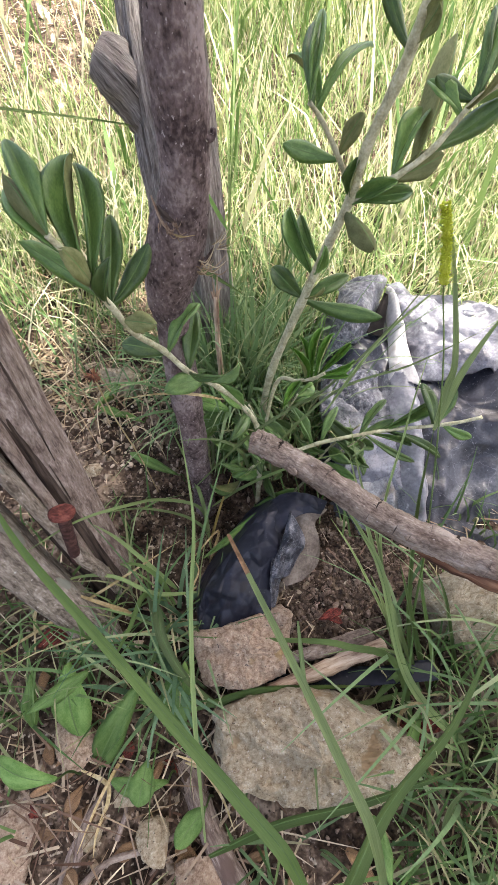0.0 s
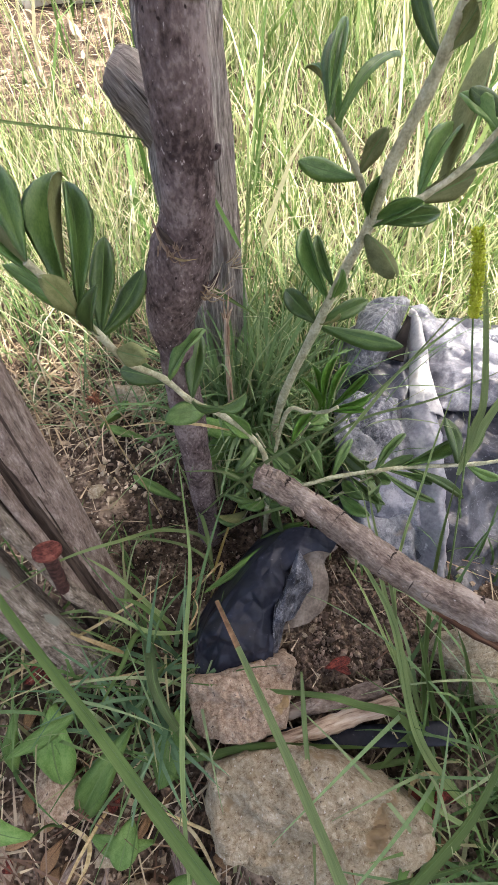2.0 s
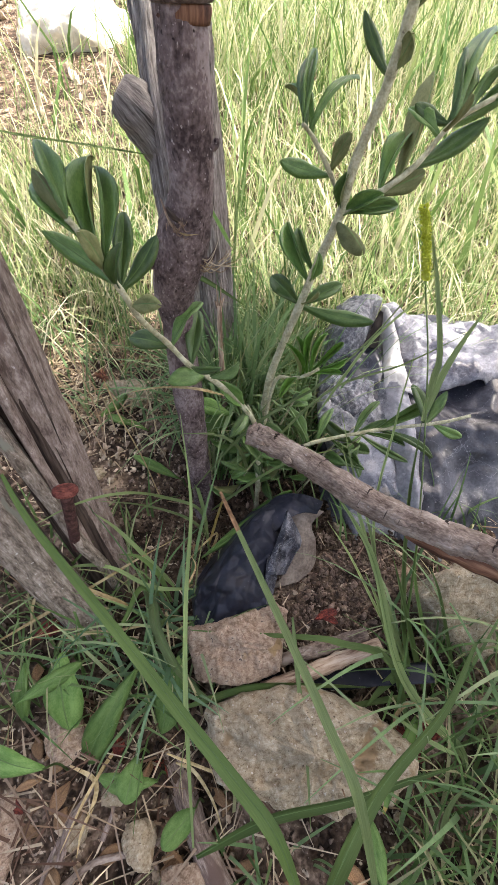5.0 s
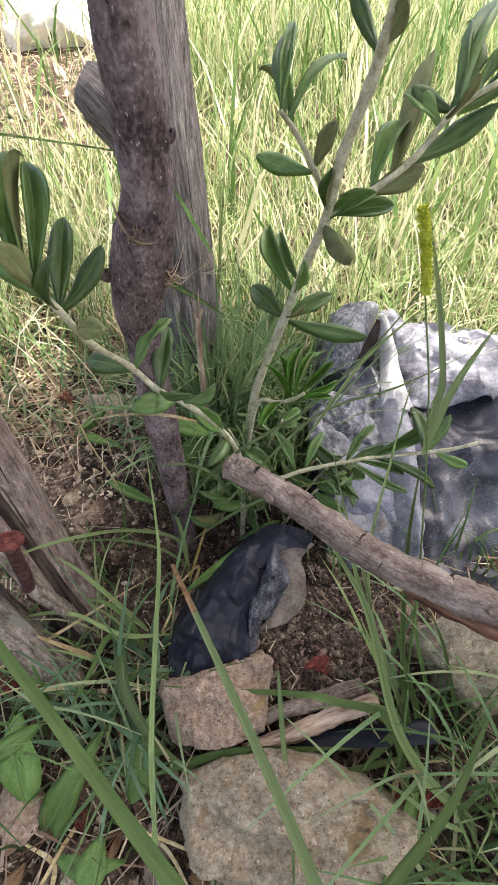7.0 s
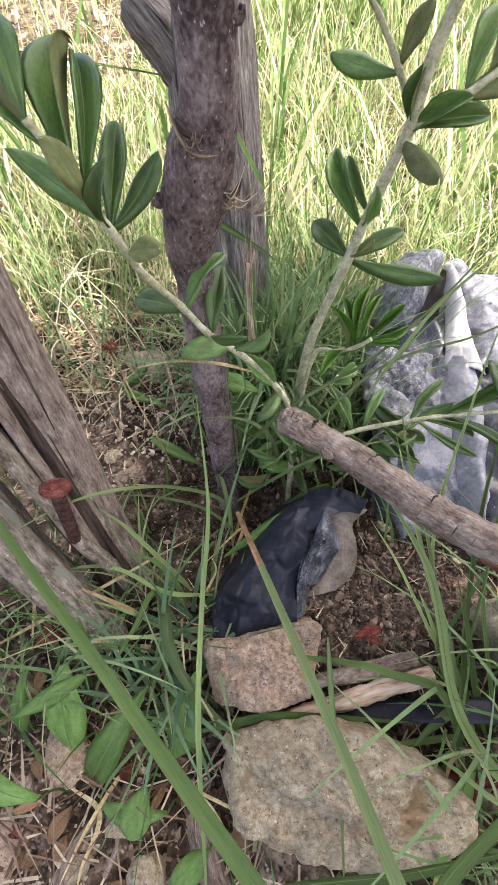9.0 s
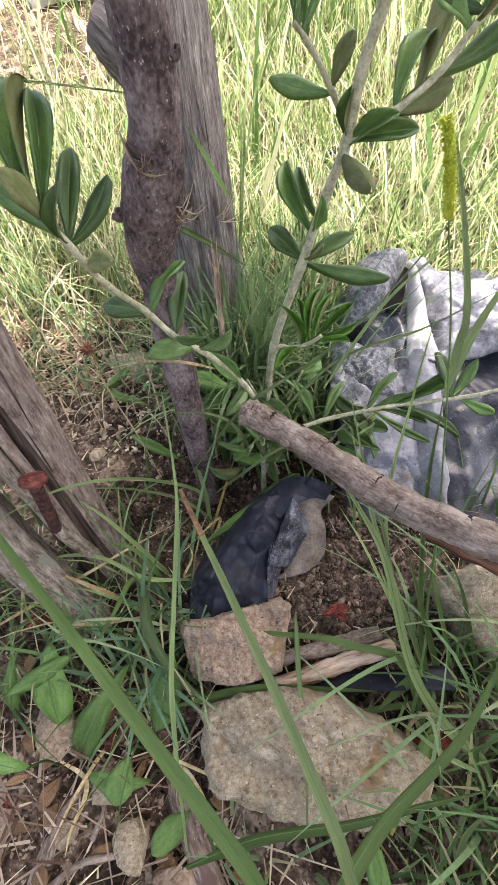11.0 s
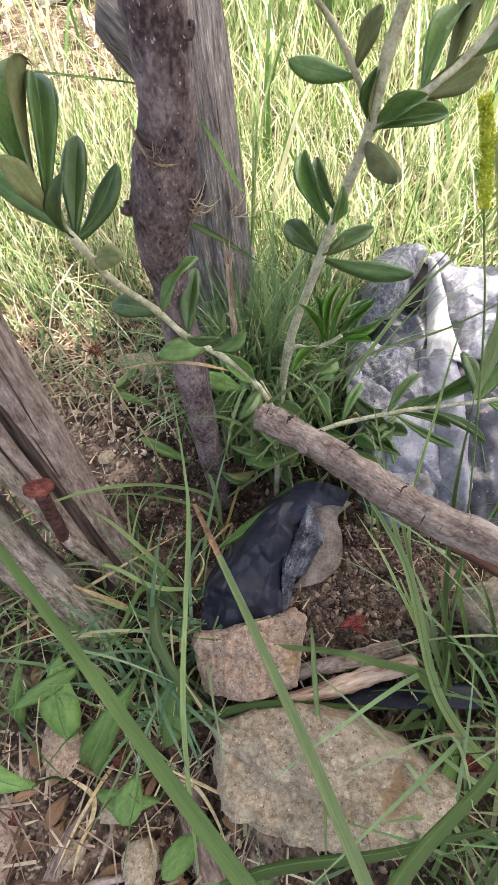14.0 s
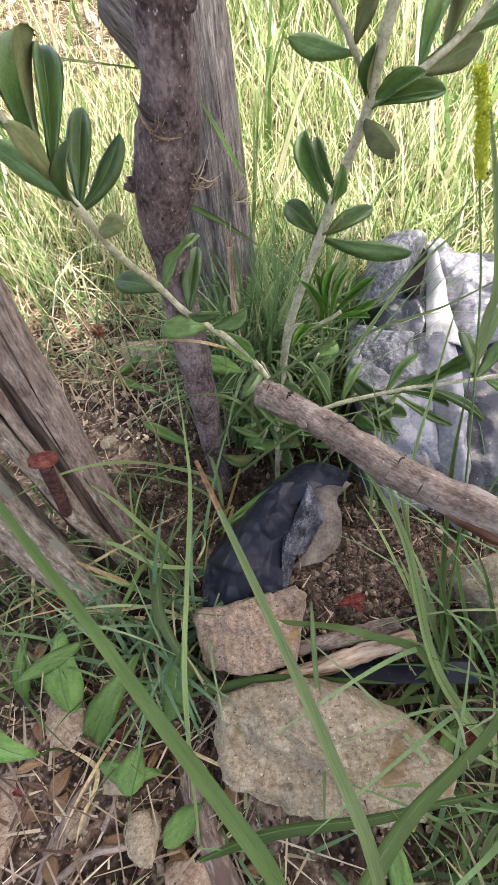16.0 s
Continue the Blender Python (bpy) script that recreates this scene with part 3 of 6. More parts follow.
# ---- grass that nobody could count ----
def meadow(name, count, area, length, width, mat, seed, label, keep=None, lean=0.5, segments=4, flat=False):
    rng = random.Random(seed)
    verts, faces = [], []
    made = 0
    while made < count:
        x, y = rng.uniform(area[0], area[1]), area[2] + (area[3] - area[2]) * rng.random() ** 1.5
        if keep and not keep(x, y, rng):
            continue
        made += 1
        z = ground_z(x, y, False)
        l = rng.uniform(*length)
        w = rng.uniform(*width)
        az = rng.uniform(0, 2 * math.pi)
        out = Vector((math.cos(az), math.sin(az), 0))
        side = Vector((-math.sin(az), math.cos(az), 0)) if not flat else Vector((-math.sin(az), math.cos(az), 0.3))
        if rng.random() < 0.5:
            side = (side + out * rng.uniform(-1, 1)).normalized()
        a0, a1 = rng.uniform(0, 0.5 * lean), rng.uniform(0.2, 2.2 * lean)
        if flat:
            a0, a1 = rng.uniform(1.35, 1.6), rng.uniform(-0.2, 0.25)
        p, n = Vector((x, y, z + (0.004 if flat else 0) * rng.uniform(0.5, 4))), len(verts)
        for i in range(segments + 1):
            t = i / segments
            h = w * 0.5 * (1 - t ** 2) + 0.0002
            verts.append(p - side * h), verts.append(p + side * h)
            a = a0 + a1 * t
            p = p + (out * math.sin(a) + Vector((0, 0, math.cos(a)))) * (l / segments)
        faces += [(n + 2 * i, n + 2 * i + 1, n + 2 * i + 3, n + 2 * i + 2) for i in range(segments)]
    return tagged(joined(name, verts, faces, mat), label, "grass", kind="stuff")


def lit_field(x, y, r):
    edge = noise.noise(Vector((x * 1.6, y * 1.6, 5))) + 0.5 * noise.noise(Vector((x * 5, y * 5, 2)))
    if y > 1.4 + 0.3 * edge and x < -0.2 - 0.12 * y:
        return r.random() < 0.07
    if r.random() < (abs(x - 0.15) - 0.95 - 0.2 * y + 0.7 * edge) / 0.9 or r.random() < (y - 4.5 + 3 * edge) / 5:
        return False
    if abs(x) > 0.55 and r.random() < (0.95 + 0.5 * edge - y) / 0.3:
        return False
    if y < 0.8 and (abs(x + 0.08) < 0.12 or (x > 0.08 and y < 0.66 - 0.3 * (x - 0.15))):
        return False
    if x < -0.12 and y < 0.72:
        return r.random() < 0.12
    return True


def near_field(x, y, r):
    """Thinning out into the taller grass farther up the slope."""
    return lit_field(x, y, r) and r.random() < (2.9 + 0.6 * noise.noise(Vector((x * 2, y * 2, 9))) - y) / 0.9


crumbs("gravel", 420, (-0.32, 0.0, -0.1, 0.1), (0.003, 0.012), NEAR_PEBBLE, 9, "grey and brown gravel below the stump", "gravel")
meadow("meadow_grass", 20000, (-2.3, 2.5, 0.58, 2.9), (0.08, 0.26), (0.0013, 0.0036), FIELD, 11, "tall sunlit green and straw meadow grass", near_field, 1.1)
meadow("meadow_grass", 13000, (-5, 5, 1.6, 10), (0.15, 0.36), (0.0025, 0.0065), FIELD, 12, "far sunlit green and straw meadow grass", lit_field, 0.7)


def outer_field(x, y, r):
    """Thinning out unevenly with distance, and off the worn ground round the tree and the bank of rubble."""
    if y > 1.0 and x < -0.2 - 0.1 * y and x > -2.8 and y < 5:
        return r.random() < 0.08
    far = math.hypot(x, y - 1.5)
    patch = noise.noise(Vector((x * 0.5, y * 0.5, 7))) + 0.5 * noise.noise(Vector((x * 1.7, y * 1.7, 3)))
    if abs(x) < 1.1 and -1.2 < y < 0.8:
        return False
    return r.random() < max(0, 1.15 - far / 11) * (0.75 + 0.6 * patch)


def side_field(x, y, r):
    edge = noise.noise(Vector((x * 1.3, y * 1.3, 11)))
    out = math.hypot(x / 2.7, (y - 1.9) / 1.9)
    return abs(x) > 1.0 + 0.25 * edge and r.random() < 2.4 * (1.0 + 0.5 * edge - out) and outer_field(x, y, r)


meadow("meadow_grass", 26000, (-11, 11, -8, 13), (0.18, 0.42), (0.006, 0.014), FIELD, 21, "rough green and straw grass round about the slope", outer_field, 0.8, 3)
meadow("meadow_grass", 7000, (-3.4, 3.4, 0.7, 4.4), (0.12, 0.32), (0.003, 0.007), FIELD, 22, "sunlit grass thinning out to the sides", side_field, 0.8)
meadow("dry_straw", 12000, (-1.6, 1.8, 0.5, 3.4), (0.03, 0.15), (0.0012, 0.003), THATCH, 13, "matted dry straw lying on the slope", flat=True)
meadow("dry_straw", 1000, (-0.42, 0.4, -0.12, 0.6), (0.01, 0.06), (0.0007, 0.0018), THATCH, 14, "bits of dry straw on the soil",
       lambda x, y, r: r.random() < (0.06 if 0.0 < x < 0.2 and 0.15 < y < 0.4 else 0.25 if -0.2 < x < 0.05 and 0.26 < y < 0.47 else 1), flat=True)


meadow("dry_straw", 60, (0.035, 0.18, 0.16, 0.3), (0.008, 0.04), (0.0007, 0.0016), LITTER, 54, "rootlets and chaff among the soil crumbs", flat=True)
meadow("dry_straw", 420, (-0.34, 0.04, -0.1, 0.12), (0.02, 0.11), (0.0008, 0.0026), LITTER, 19, "dry straw and rootlets below the stump", flat=True)


def near_grass(x, y, r):
    tuft = noise.noise(Vector((x * 9, y * 9, 4)))
    if 0.0 < x < 0.2 and 0.03 < y < 0.3:
        return False
    if -0.12 < x < 0.05 and 0.2 < y < 0.4:
        return False
    if x < 0.03 and y < 0.1 and r.random() < 0.65:
        return False
    return tuft > 0.0


def behind_tree(x, y, r):
    if x < -0.06:
        return y > 0.6 and r.random() < 0.12
    return x < 0.1


meadow("long_grass", 45, (-0.062, 0.0, 0.455, 0.5), (0.13, 0.23), (0.006, 0.01), LONG_GRASS, 56, "broad green blades between the two trunks", lean=0.9, segments=8)
meadow("long_grass", 250, (-0.075, 0.015, 0.485, 0.55), (0.14, 0.27), (0.0038, 0.008), LONG_GRASS, 55, "thick green grass hiding the old trunk's foot", lean=1.0, segments=7)
meadow("long_grass", 170, (-0.12, 0.09, 0.46, 0.56), (0.07, 0.2), (0.002, 0.0045), LONG_GRASS, 48, "dense arching grass before the old trunk", lean=1.3, segments=8)
meadow("dry_straw", 220, (-0.45, -0.08, 0.47, 0.8), (0.05, 0.16), (0.001, 0.0022), THATCH, 45, "tangled dry straw beyond the stump", lean=1.6, segments=7)
meadow("shade_grass", 130, (-0.42, -0.1, 0.5, 0.78), (0.06, 0.15), (0.002, 0.0045), LONG_GRASS, 46, "arching light green grass beyond the stump", lean=1.5, segments=7)
crumbs("gravel", 900, (-0.45, -0.1, 0.4, 0.62), (0.0025, 0.011), PEBBLE, 47, "pale gravel between the stump and the tree", "gravel", keep=lambda x, y, r: x < -0.13 or y > 0.5)
meadow("long_grass", 60, (0.14, 0.34, 0.03, 0.2), (0.16, 0.3), (0.0025, 0.005), LONG_GRASS, 41, "long arching green grass beside the stones", lean=1.1, segments=9)
meadow("long_grass", 36, (-0.13, -0.055, 0.13, 0.22), (0.08, 0.17), (0.003, 0.0058), BLUISH, 49, "clump of broad bluish green grass at the stump's foot", lean=1.7, segments=9)
meadow("long_grass", 28, (-0.2, -0.04, 0.12, 0.24), (0.09, 0.19), (0.002, 0.004), LONG_GRASS, 42, "long bluish green grass arching over at the stump's foot", lean=1.5, segments=9)
meadow("long_grass", 26, (-0.02, 0.16, -0.06, 0.02), (0.06, 0.13), (0.002, 0.004), LONG_GRASS, 43, "thin green grass before the large stone", lean=1.0, segments=8)
meadow("long_grass", 60, (-0.06, 0.14, 0.44, 0.66), (0.12, 0.28), (0.0022, 0.0045), LONG_GRASS, 44, "long green grass round the trunks", lean=0.8, segments=8)
meadow("shade_grass", 520, (-0.42, 0.4, -0.06, 0.34), (0.03, 0.11), (0.0018, 0.004), TURF, 15, "short green grass tufts in the shade", near_grass, 0.8)
meadow("shade_grass", 140, (-0.36, -0.03, 0.1, 0.23), (0.04, 0.13), (0.0014, 0.0035), TURF, 17, "tangled green grass below the stump", lean=1.3)
meadow("shade_grass", 330, (0.15, 0.42, -0.06, 0.2), (0.05, 0.16), (0.0016, 0.004), TURF, 18, "tangled green grass beside the stones", lean=1.0)
meadow("shade_grass", 800, (-0.5, 0.12, 0.40, 0.8), (0.06, 0.2), (0.002, 0.0045), TURF, 16, "green grass round the foot of the tree", behind_tree, 0.7)


# ---- the trees ----
def trunk_tube(points, radii, sides, rough, seed, bm=None, origin=(0, 0, 0), ridge=0.0, ridges=7, grain=22.0):
    line = smooth_line(points, 10)
    at = [i / (len(radii) - 1) for i in range(len(radii))]
    return tube(line, lambda t: float(np.interp(t, at, radii)), sides, rough, grain, bm, origin, seed, ridge=ridge, ridges=ridges)


TRUNK = [(-0.061, 0.358, -0.03), (-0.0615, 0.3575, 0.02), (-0.0625, 0.355, 0.06), (-0.064, 0.3525, 0.12), (-0.0655, 0.3505, 0.18), (-0.068, 0.3485, 0.24), (-0.0675, 0.3465, 0.275), (-0.0672, 0.3437, 0.305), (-0.0606, 0.340, 0.335),
         (-0.0524, 0.3348, 0.36), (-0.0445, 0.3285, 0.385), (-0.0412, 0.3219, 0.42), (-0.0401, 0.3153, 0.46), (-0.039, 0.3095, 0.5), (-0.036, 0.304, 0.56), (-0.02, 0.31, 0.75), (0.02, 0.32, 1.1), (0.05, 0.3, 1.5)]
TRUNK_R = [0.015, 0.0135, 0.0132, 0.0148, 0.0162, 0.0148, 0.0146, 0.0186, 0.0240, 0.0205, 0.0163, 0.0170, 0.0165, 0.0165, 0.0172, 0.019, 0.019, 0.016]
tree = thing("olive_tree", (-0.062, 0.352, 0.0), "slim brown olive trunk with a pruned, swollen scar", "tree")
part("trunk", trunk_tube(TRUNK, TRUNK_R, 28, 0.13, 2.0, origin=tree.location), BARK, tree)


def fibres(parent, at, spread_to, count, length, mat, seed, label, name="bark_fibre"):
    rng = random.Random(seed)
    bm = bmesh.new()
    for _ in range(count):
        a = Vector(at) + Vector((rng.uniform(-1, 1), rng.uniform(-1, 1) * 0.4, rng.uniform(-1, 1))) * 0.006
        b = a + (Vector(spread_to) + Vector((rng.uniform(-1, 1), rng.uniform(-1, 1), rng.uniform(-1, 1))) * 0.35).normalized() * length * rng.uniform(0.4, 1)
        m = (a + b) / 2 + Vector((0, -0.003, -0.003))
        tube(smooth_line([a, m, b], 4), lambda t: 0.0005 * (1.2 - t), 5, bm=bm, origin=parent.location)
    part(name, bm, mat, parent, label)


def bark_strand(parent, points, r, mat, label, name="bark_fibre"):
    part(name, tube(smooth_line(points, 6), lambda t: r * (1.1 - 0.7 * abs(2 * t - 0.7)), 6, 0.3, 200, origin=parent.location), mat, parent, label)


bark_strand(tree, [(-0.0655, 0.322, 0.380), (-0.0605, 0.3165, 0.370), (-0.053, 0.3125, 0.363), (-0.044, 0.3125, 0.361)], 0.0011, SPLINTER_WOOD, "torn orange bark fibre")
bark_strand(tree, [(-0.067, 0.324, 0.384), (-0.062, 0.3175, 0.374), (-0.0575, 0.3145, 0.366)], 0.0009, SPLINTER_WOOD, "torn straw-coloured bark fibre")
bark_strand(tree, [(-0.055, 0.313, 0.3635), (-0.047, 0.312, 0.3615), (-0.038, 0.315, 0.3615)], 0.0008, STRAW, "torn straw-coloured bark fibre")
bark_strand(tree, [(-0.0625, 0.322, 0.378), (-0.058, 0.3175, 0.374), (-0.053, 0.3155, 0.371), (-0.048, 0.3155, 0.369)], 0.0030, DARK_WOOD, "dark rotten hollow of the scar", "scar")



fibres(tree, (-0.057, 0.318, 0.368), (0.5, -0.5, 0.1), 12, 0.016, SPLINTER_WOOD, 9, "frayed orange bark fibres")


fibres(tree, (-0.036, 0.325, 0.336), (0.7, -0.1, 0.35), 14, 0.024, THATCH, 12, "frayed pale bark fibres beside the stub")
lip = smooth_line([(-0.0393, 0.3112, 0.488), (-0.039, 0.3095, 0.5), (-0.0378, 0.3072, 0.525), (-0.0358, 0.304, 0.565), (-0.03, 0.306, 0.63)], 8)
part("bark_lip", tube(lip, lambda t: float(np.interp(t, (0, 0.03, 0.1, 1), (0.0178, 0.0194, 0.0196, 0.0186))), 30, 0.12, 24, origin=tree.location, seed=6), BARK, tree, "overhanging lip of bark above a cut")
cut = [Vector((-0.0396 + 0.0002 * k, 0.3126 - 0.0003 * k, 0.4795 + 0.0022 * k)) for k in range(5)]
part("cut", tube(cut, lambda t: float(np.interp(t, (0, 0.15, 0.8, 1), (0.0166, 0.0173, 0.0171, 0.0165))), 26, 0.08, 90, origin=tree.location), RAW_WOOD, tree, "orange bare wood of a cut in the bark")


def branch_stub(parent, a, b, r0, r1, mat, seed, name="branch_stub"):
    a, b = Vector(a), Vector(b)
    m = (a + b) / 2 + Vector((0.003, 0, -0.004))
    return part(name, tube(smooth_line([a, m, b], 5), lambda t: r0 + (r1 - r0) * t, 12, 0.25, 60, origin=parent.location, seed=seed), mat, parent)


branch_stub(tree, (-0.032, 0.318, 0.42), (-0.0215, 0.318, 0.4225), 0.0032, 0.0016, BARK, 1)
branch_stub(tree, (-0.045, 0.335, 0.335), (-0.027, 0.332, 0.346), 0.0045, 0.001, BARK, 2)
branch_stub(tree, (-0.082, 0.335, 0.338), (-0.088, 0.330, 0.334), 0.005, 0.002, BARK, 3)


def limb(parent, points, r0, r1, seed, mat=BARK):
    return part("limb", tube(smooth_line(points, 6), lambda t: r0 + (r1 - r0) * t, 10, 0.12, 20, origin=parent.location, seed=seed), mat, parent)


def leafy_crown(parent, centre, size, count, seed, keep):
    """A crown of many small narrow leaves gathered in sprays."""
    rng = random.Random(seed)
    verts, faces = [], []
    o = parent.location
    while len(verts) < count * 4:
        c = Vector((rng.uniform(-1, 1), rng.uniform(-1, 1), rng.uniform(-1, 1)))
        if c.length > 1:
            continue
        c = Vector((centre[0] + c.x * size[0], centre[1] + c.y * size[1], centre[2] + c.z * size[2]))
        out = max(abs(c.x) / 0.6, (-0.75 - c.y) / 0.3 + 1)
        if out > 1 and noise.noise(c * 2.3 + Vector((seed, 0, 3))) < min(0.25, 0.5 * (out - 1)) - 0.1:
            continue
        if not keep(c):
            continue
        axis = Vector((rng.uniform(-1, 1), rng.uniform(-1, 1), rng.uniform(-0.6, 0.8))).normalized()
        for i in range(6):
            way = (axis + Vector((rng.uniform(-1, 1), rng.uniform(-1, 1), rng.uniform(-1, 1))) * 0.8).normalized()
            b = c + axis * (i * 0.011) - o
            l = rng.uniform(0.05, 0.075)
            s = way.cross(Vector((rng.uniform(-1, 1), rng.uniform(-1, 1), rng.uniform(-1, 1)))).normalized() * l * 0.16
            n = len(verts)
            verts += [b, b + way * l * 0.5 + s, b + way * l, b + way * l * 0.5 - s]
            faces.append((n, n + 1, n + 2, n + 3))
    crown = joined("crown", verts, faces, CROWN)
    crown.parent = parent
    return crown


def in_shade(c):
    """The crown stands where it shades the foot of the tree and leaves the slope behind in the sun."""
    foot = c - to_sun * ((c.z - 0.1) / to_sun.z)
    right = max(0.0, min(1.0, (foot.x - 0.215) / 0.05))
    edge = 0.78 - 0.33 * math.exp(-((foot.x - 0.172) / 0.036) ** 4) - 0.22 * right + 0.06 * noise.noise(Vector((foot.x * 4, foot.y * 4, 1))) - 0.18 * max(0, min(1, (-foot.x - 0.16) / 0.1))
    return foot.y < edge - 0.07


limb(tree, [(0.05, 0.3, 1.48), (-0.1, 0.5, 1.75), (-0.4, 0.8, 2.0), (-0.6, 1.0, 2.3)], 0.014, 0.005, 3)
limb(tree, [(0.05, 0.3, 1.48), (0.2, 0.6, 1.8), (0.4, 1.0, 2.1), (0.5, 1.3, 2.4)], 0.014, 0.005, 4)
limb(tree, [(0.05, 0.3, 1.48), (0.1, 0.2, 1.9), (0.1, 0.4, 2.4)], 0.014, 0.005, 5)
CROWN_AT = Vector((0.0, -0.25, 0.1)) + to_sun * (1.9 / to_sun.z)
leafy_crown(tree, CROWN_AT, (1.5, 1.25, 0.55), 25000, 8, in_shade)
leafy_crown(tree, CROWN_AT, (0.8, 0.95, 0.5), 14000, 28, in_shade)
leafy_crown(tree, CROWN_AT, (1.3, 1.25, 0.5), 7000, 18, lambda c: (c - to_sun * ((c.z - 0.1) / to_sun.z)).y < 0.16 + 0.12 * noise.noise(c * 5))

OLD = [(-0.066, 0.61, 0.0), (-0.071, 0.598, 0.12), (-0.076, 0.59, 0.23), (-0.080, 0.592, 0.322), (-0.087, 0.61, 0.415), (-0.096, 0.642, 0.497), (-0.106, 0.69, 0.60), (-0.115, 0.76, 0.8), (-0.1, 0.85, 1.2)]
OLD_R = [0.056, 0.05, 0.046, 0.045, 0.0455, 0.045, 0.044, 0.042, 0.035]
old_tree = thing("old_tree", (-0.076, 0.60, 0.03), "old grey weathered trunk with a sawn-off knob", "tree")
part("trunk", trunk_tube(OLD, OLD_R, 72, 0.05, 5.0, origin=old_tree.location, ridge=0.2, ridges=7), OLD_BARK, old_tree)
knob_line = smooth_line([(-0.088, 0.605, 0.355), (-0.107, 0.598, 0.388), (-0.124, 0.589, 0.413), (-0.139, 0.582, 0.432), (-0.150, 0.578, 0.443), (-0.155, 0.577, 0.447)], 6)
part("knob", tube(knob_line, lambda t: float(np.interp(t, (0, 0.3, 0.6, 0.82, 0.93, 1), (0.024, 0.026, 0.025, 0.021, 0.016, 0.006))), 28, 0.18, 45, origin=old_tree.location, seed=9, ridge=0.16), OLD_BARK, old_tree, "sawn-off rounded knob of grey wood")
limb(old_tree, [(-0.1, 0.85, 1.15), (-0.3, 0.9, 1.6), (-0.6, 1.0, 2.1)], 0.03, 0.008, 6, OLD_BARK)
fibres(old_tree, (-0.04, 0.545, 0.27), (0.6, -0.2, 0.5), 9, 0.05, THATCH, 6, "frayed bark fibres", "bark_fibre")


# ---- olive shoots ----
LEFT_STEM = [(0.011, 0.351, 0.135), (-0.002, 0.348, 0.170), (-0.030, 0.336, 0.211), (-0.055, 0.320, 0.241), (-0.072, 0.311, 0.269), (-0.082, 0.272,
    0.309), (-0.088, 0.253, 0.340), (-0.096, 0.245, 0.361), (-0.101, 0.239, 0.378), (-0.106, 0.235, 0.389)]
LEFT_LEAVES = [(7.80, -0.036, 0.027, 0.033, 0.013), (6.10, -0.050, 0.023, 0.029, 0.016), (9.00, -0.020, 0.033, 0.038, 0.014), (9.00, -0.023, 0.021,
    0.025, 0.012), (7.00, -0.008, 0.047, 0.054, 0.017), (6.80, -0.006, 0.050, 0.056, 0.014), (6.70, -0.004, -0.016, 0.028, 0.016), (6.00, 0.001, 0.039,
    0.043, 0.014), (6.00, 0.025, 0.026, 0.027, 0.015), (5.50, 0.025, -0.027, 0.013, 0.015), (3.90, -0.039, 0.004, 0.008, 0.020), (3.90, 0.026, 0.031,
    0.032, 0.016), (3.00, 0.006, 0.038, 0.042, 0.017), (2.50, -0.028, -0.030, 0.014, 0.022), (3.00, 0.027, -0.028, 0.012, 0.009), (2.40, 0.031, 0.012,
    0.011, 0.016), (1.10, -0.028, -0.006, 0.037, 0.018), (6.00, 0.006, -0.011, 0.032, 0.012)]
UP_STEM = [(0.017, 0.425, 0.096), (0.026, 0.405, 0.182), (0.052, 0.399, 0.267), (0.070, 0.394, 0.324), (0.083, 0.389, 0.363), (0.087, 0.376, 0.402),
    (0.097, 0.363, 0.440), (0.101, 0.357, 0.460), (0.104, 0.348, 0.485), (0.106, 0.337, 0.507), (0.105, 0.322, 0.525)]
UP_LEAVES = [(2.10, -0.032, 0.020, 0.024, 0.020), (2.10, 0.045, 0.014, 0.018, 0.016), (2.10, 0.016, -0.023, 0.019, 0.012), (2.10, 0.076, -0.013,
    -0.015, 0.019), (2.50, -0.024, 0.040, 0.049, 0.018), (2.50, 0.007, -0.013, 0.032, 0.012), (3.80, 0.017, -0.047, -0.009, 0.020), (4.00, 0.054, 0.004,
    0.006, 0.015), (3.90, 0.034, -0.011, 0.021, 0.014), (4.00, 0.001, -0.011, 0.034, 0.010), (6.80, -0.019, 0.027, 0.033, 0.011), (6.90, 0.006, -0.023,
    0.019, 0.015), (8.00, 0.042, 0.022, 0.028, 0.010), (8.10, -0.009, 0.027, 0.033, 0.012), (8.30, -0.016, 0.019, 0.024, 0.012), (8.80, 0.001, -0.032,
    0.008, 0.010), (2.70, -0.019, 0.030, 0.036, 0.012)]
UP_SIDE_STEM = [(0.083, 0.395, 0.371), (0.067, 0.387, 0.397), (0.052, 0.382, 0.418), (0.042, 0.376, 0.428)]
UP_SIDE_LEAVES = [(0.80, -0.044, 0.007, 0.008, 0.016), (0.90, 0.010, -0.016, 0.028, 0.015), (2.00, -0.022, 0.031, 0.037, 0.012), (2.80, 0.002, 0.039,
    0.048, 0.015), (2.50, 0.038, 0.032, 0.040, 0.011), (3.00, 0.009, 0.039, 0.048, 0.010)]
UP_RIGHT_STEM = [(0.084, 0.388, 0.363), (0.113, 0.386, 0.379), (0.141, 0.389, 0.399), (0.165, 0.395, 0.427), (0.194, 0.396, 0.444), (0.225, 0.400,
    0.458)]
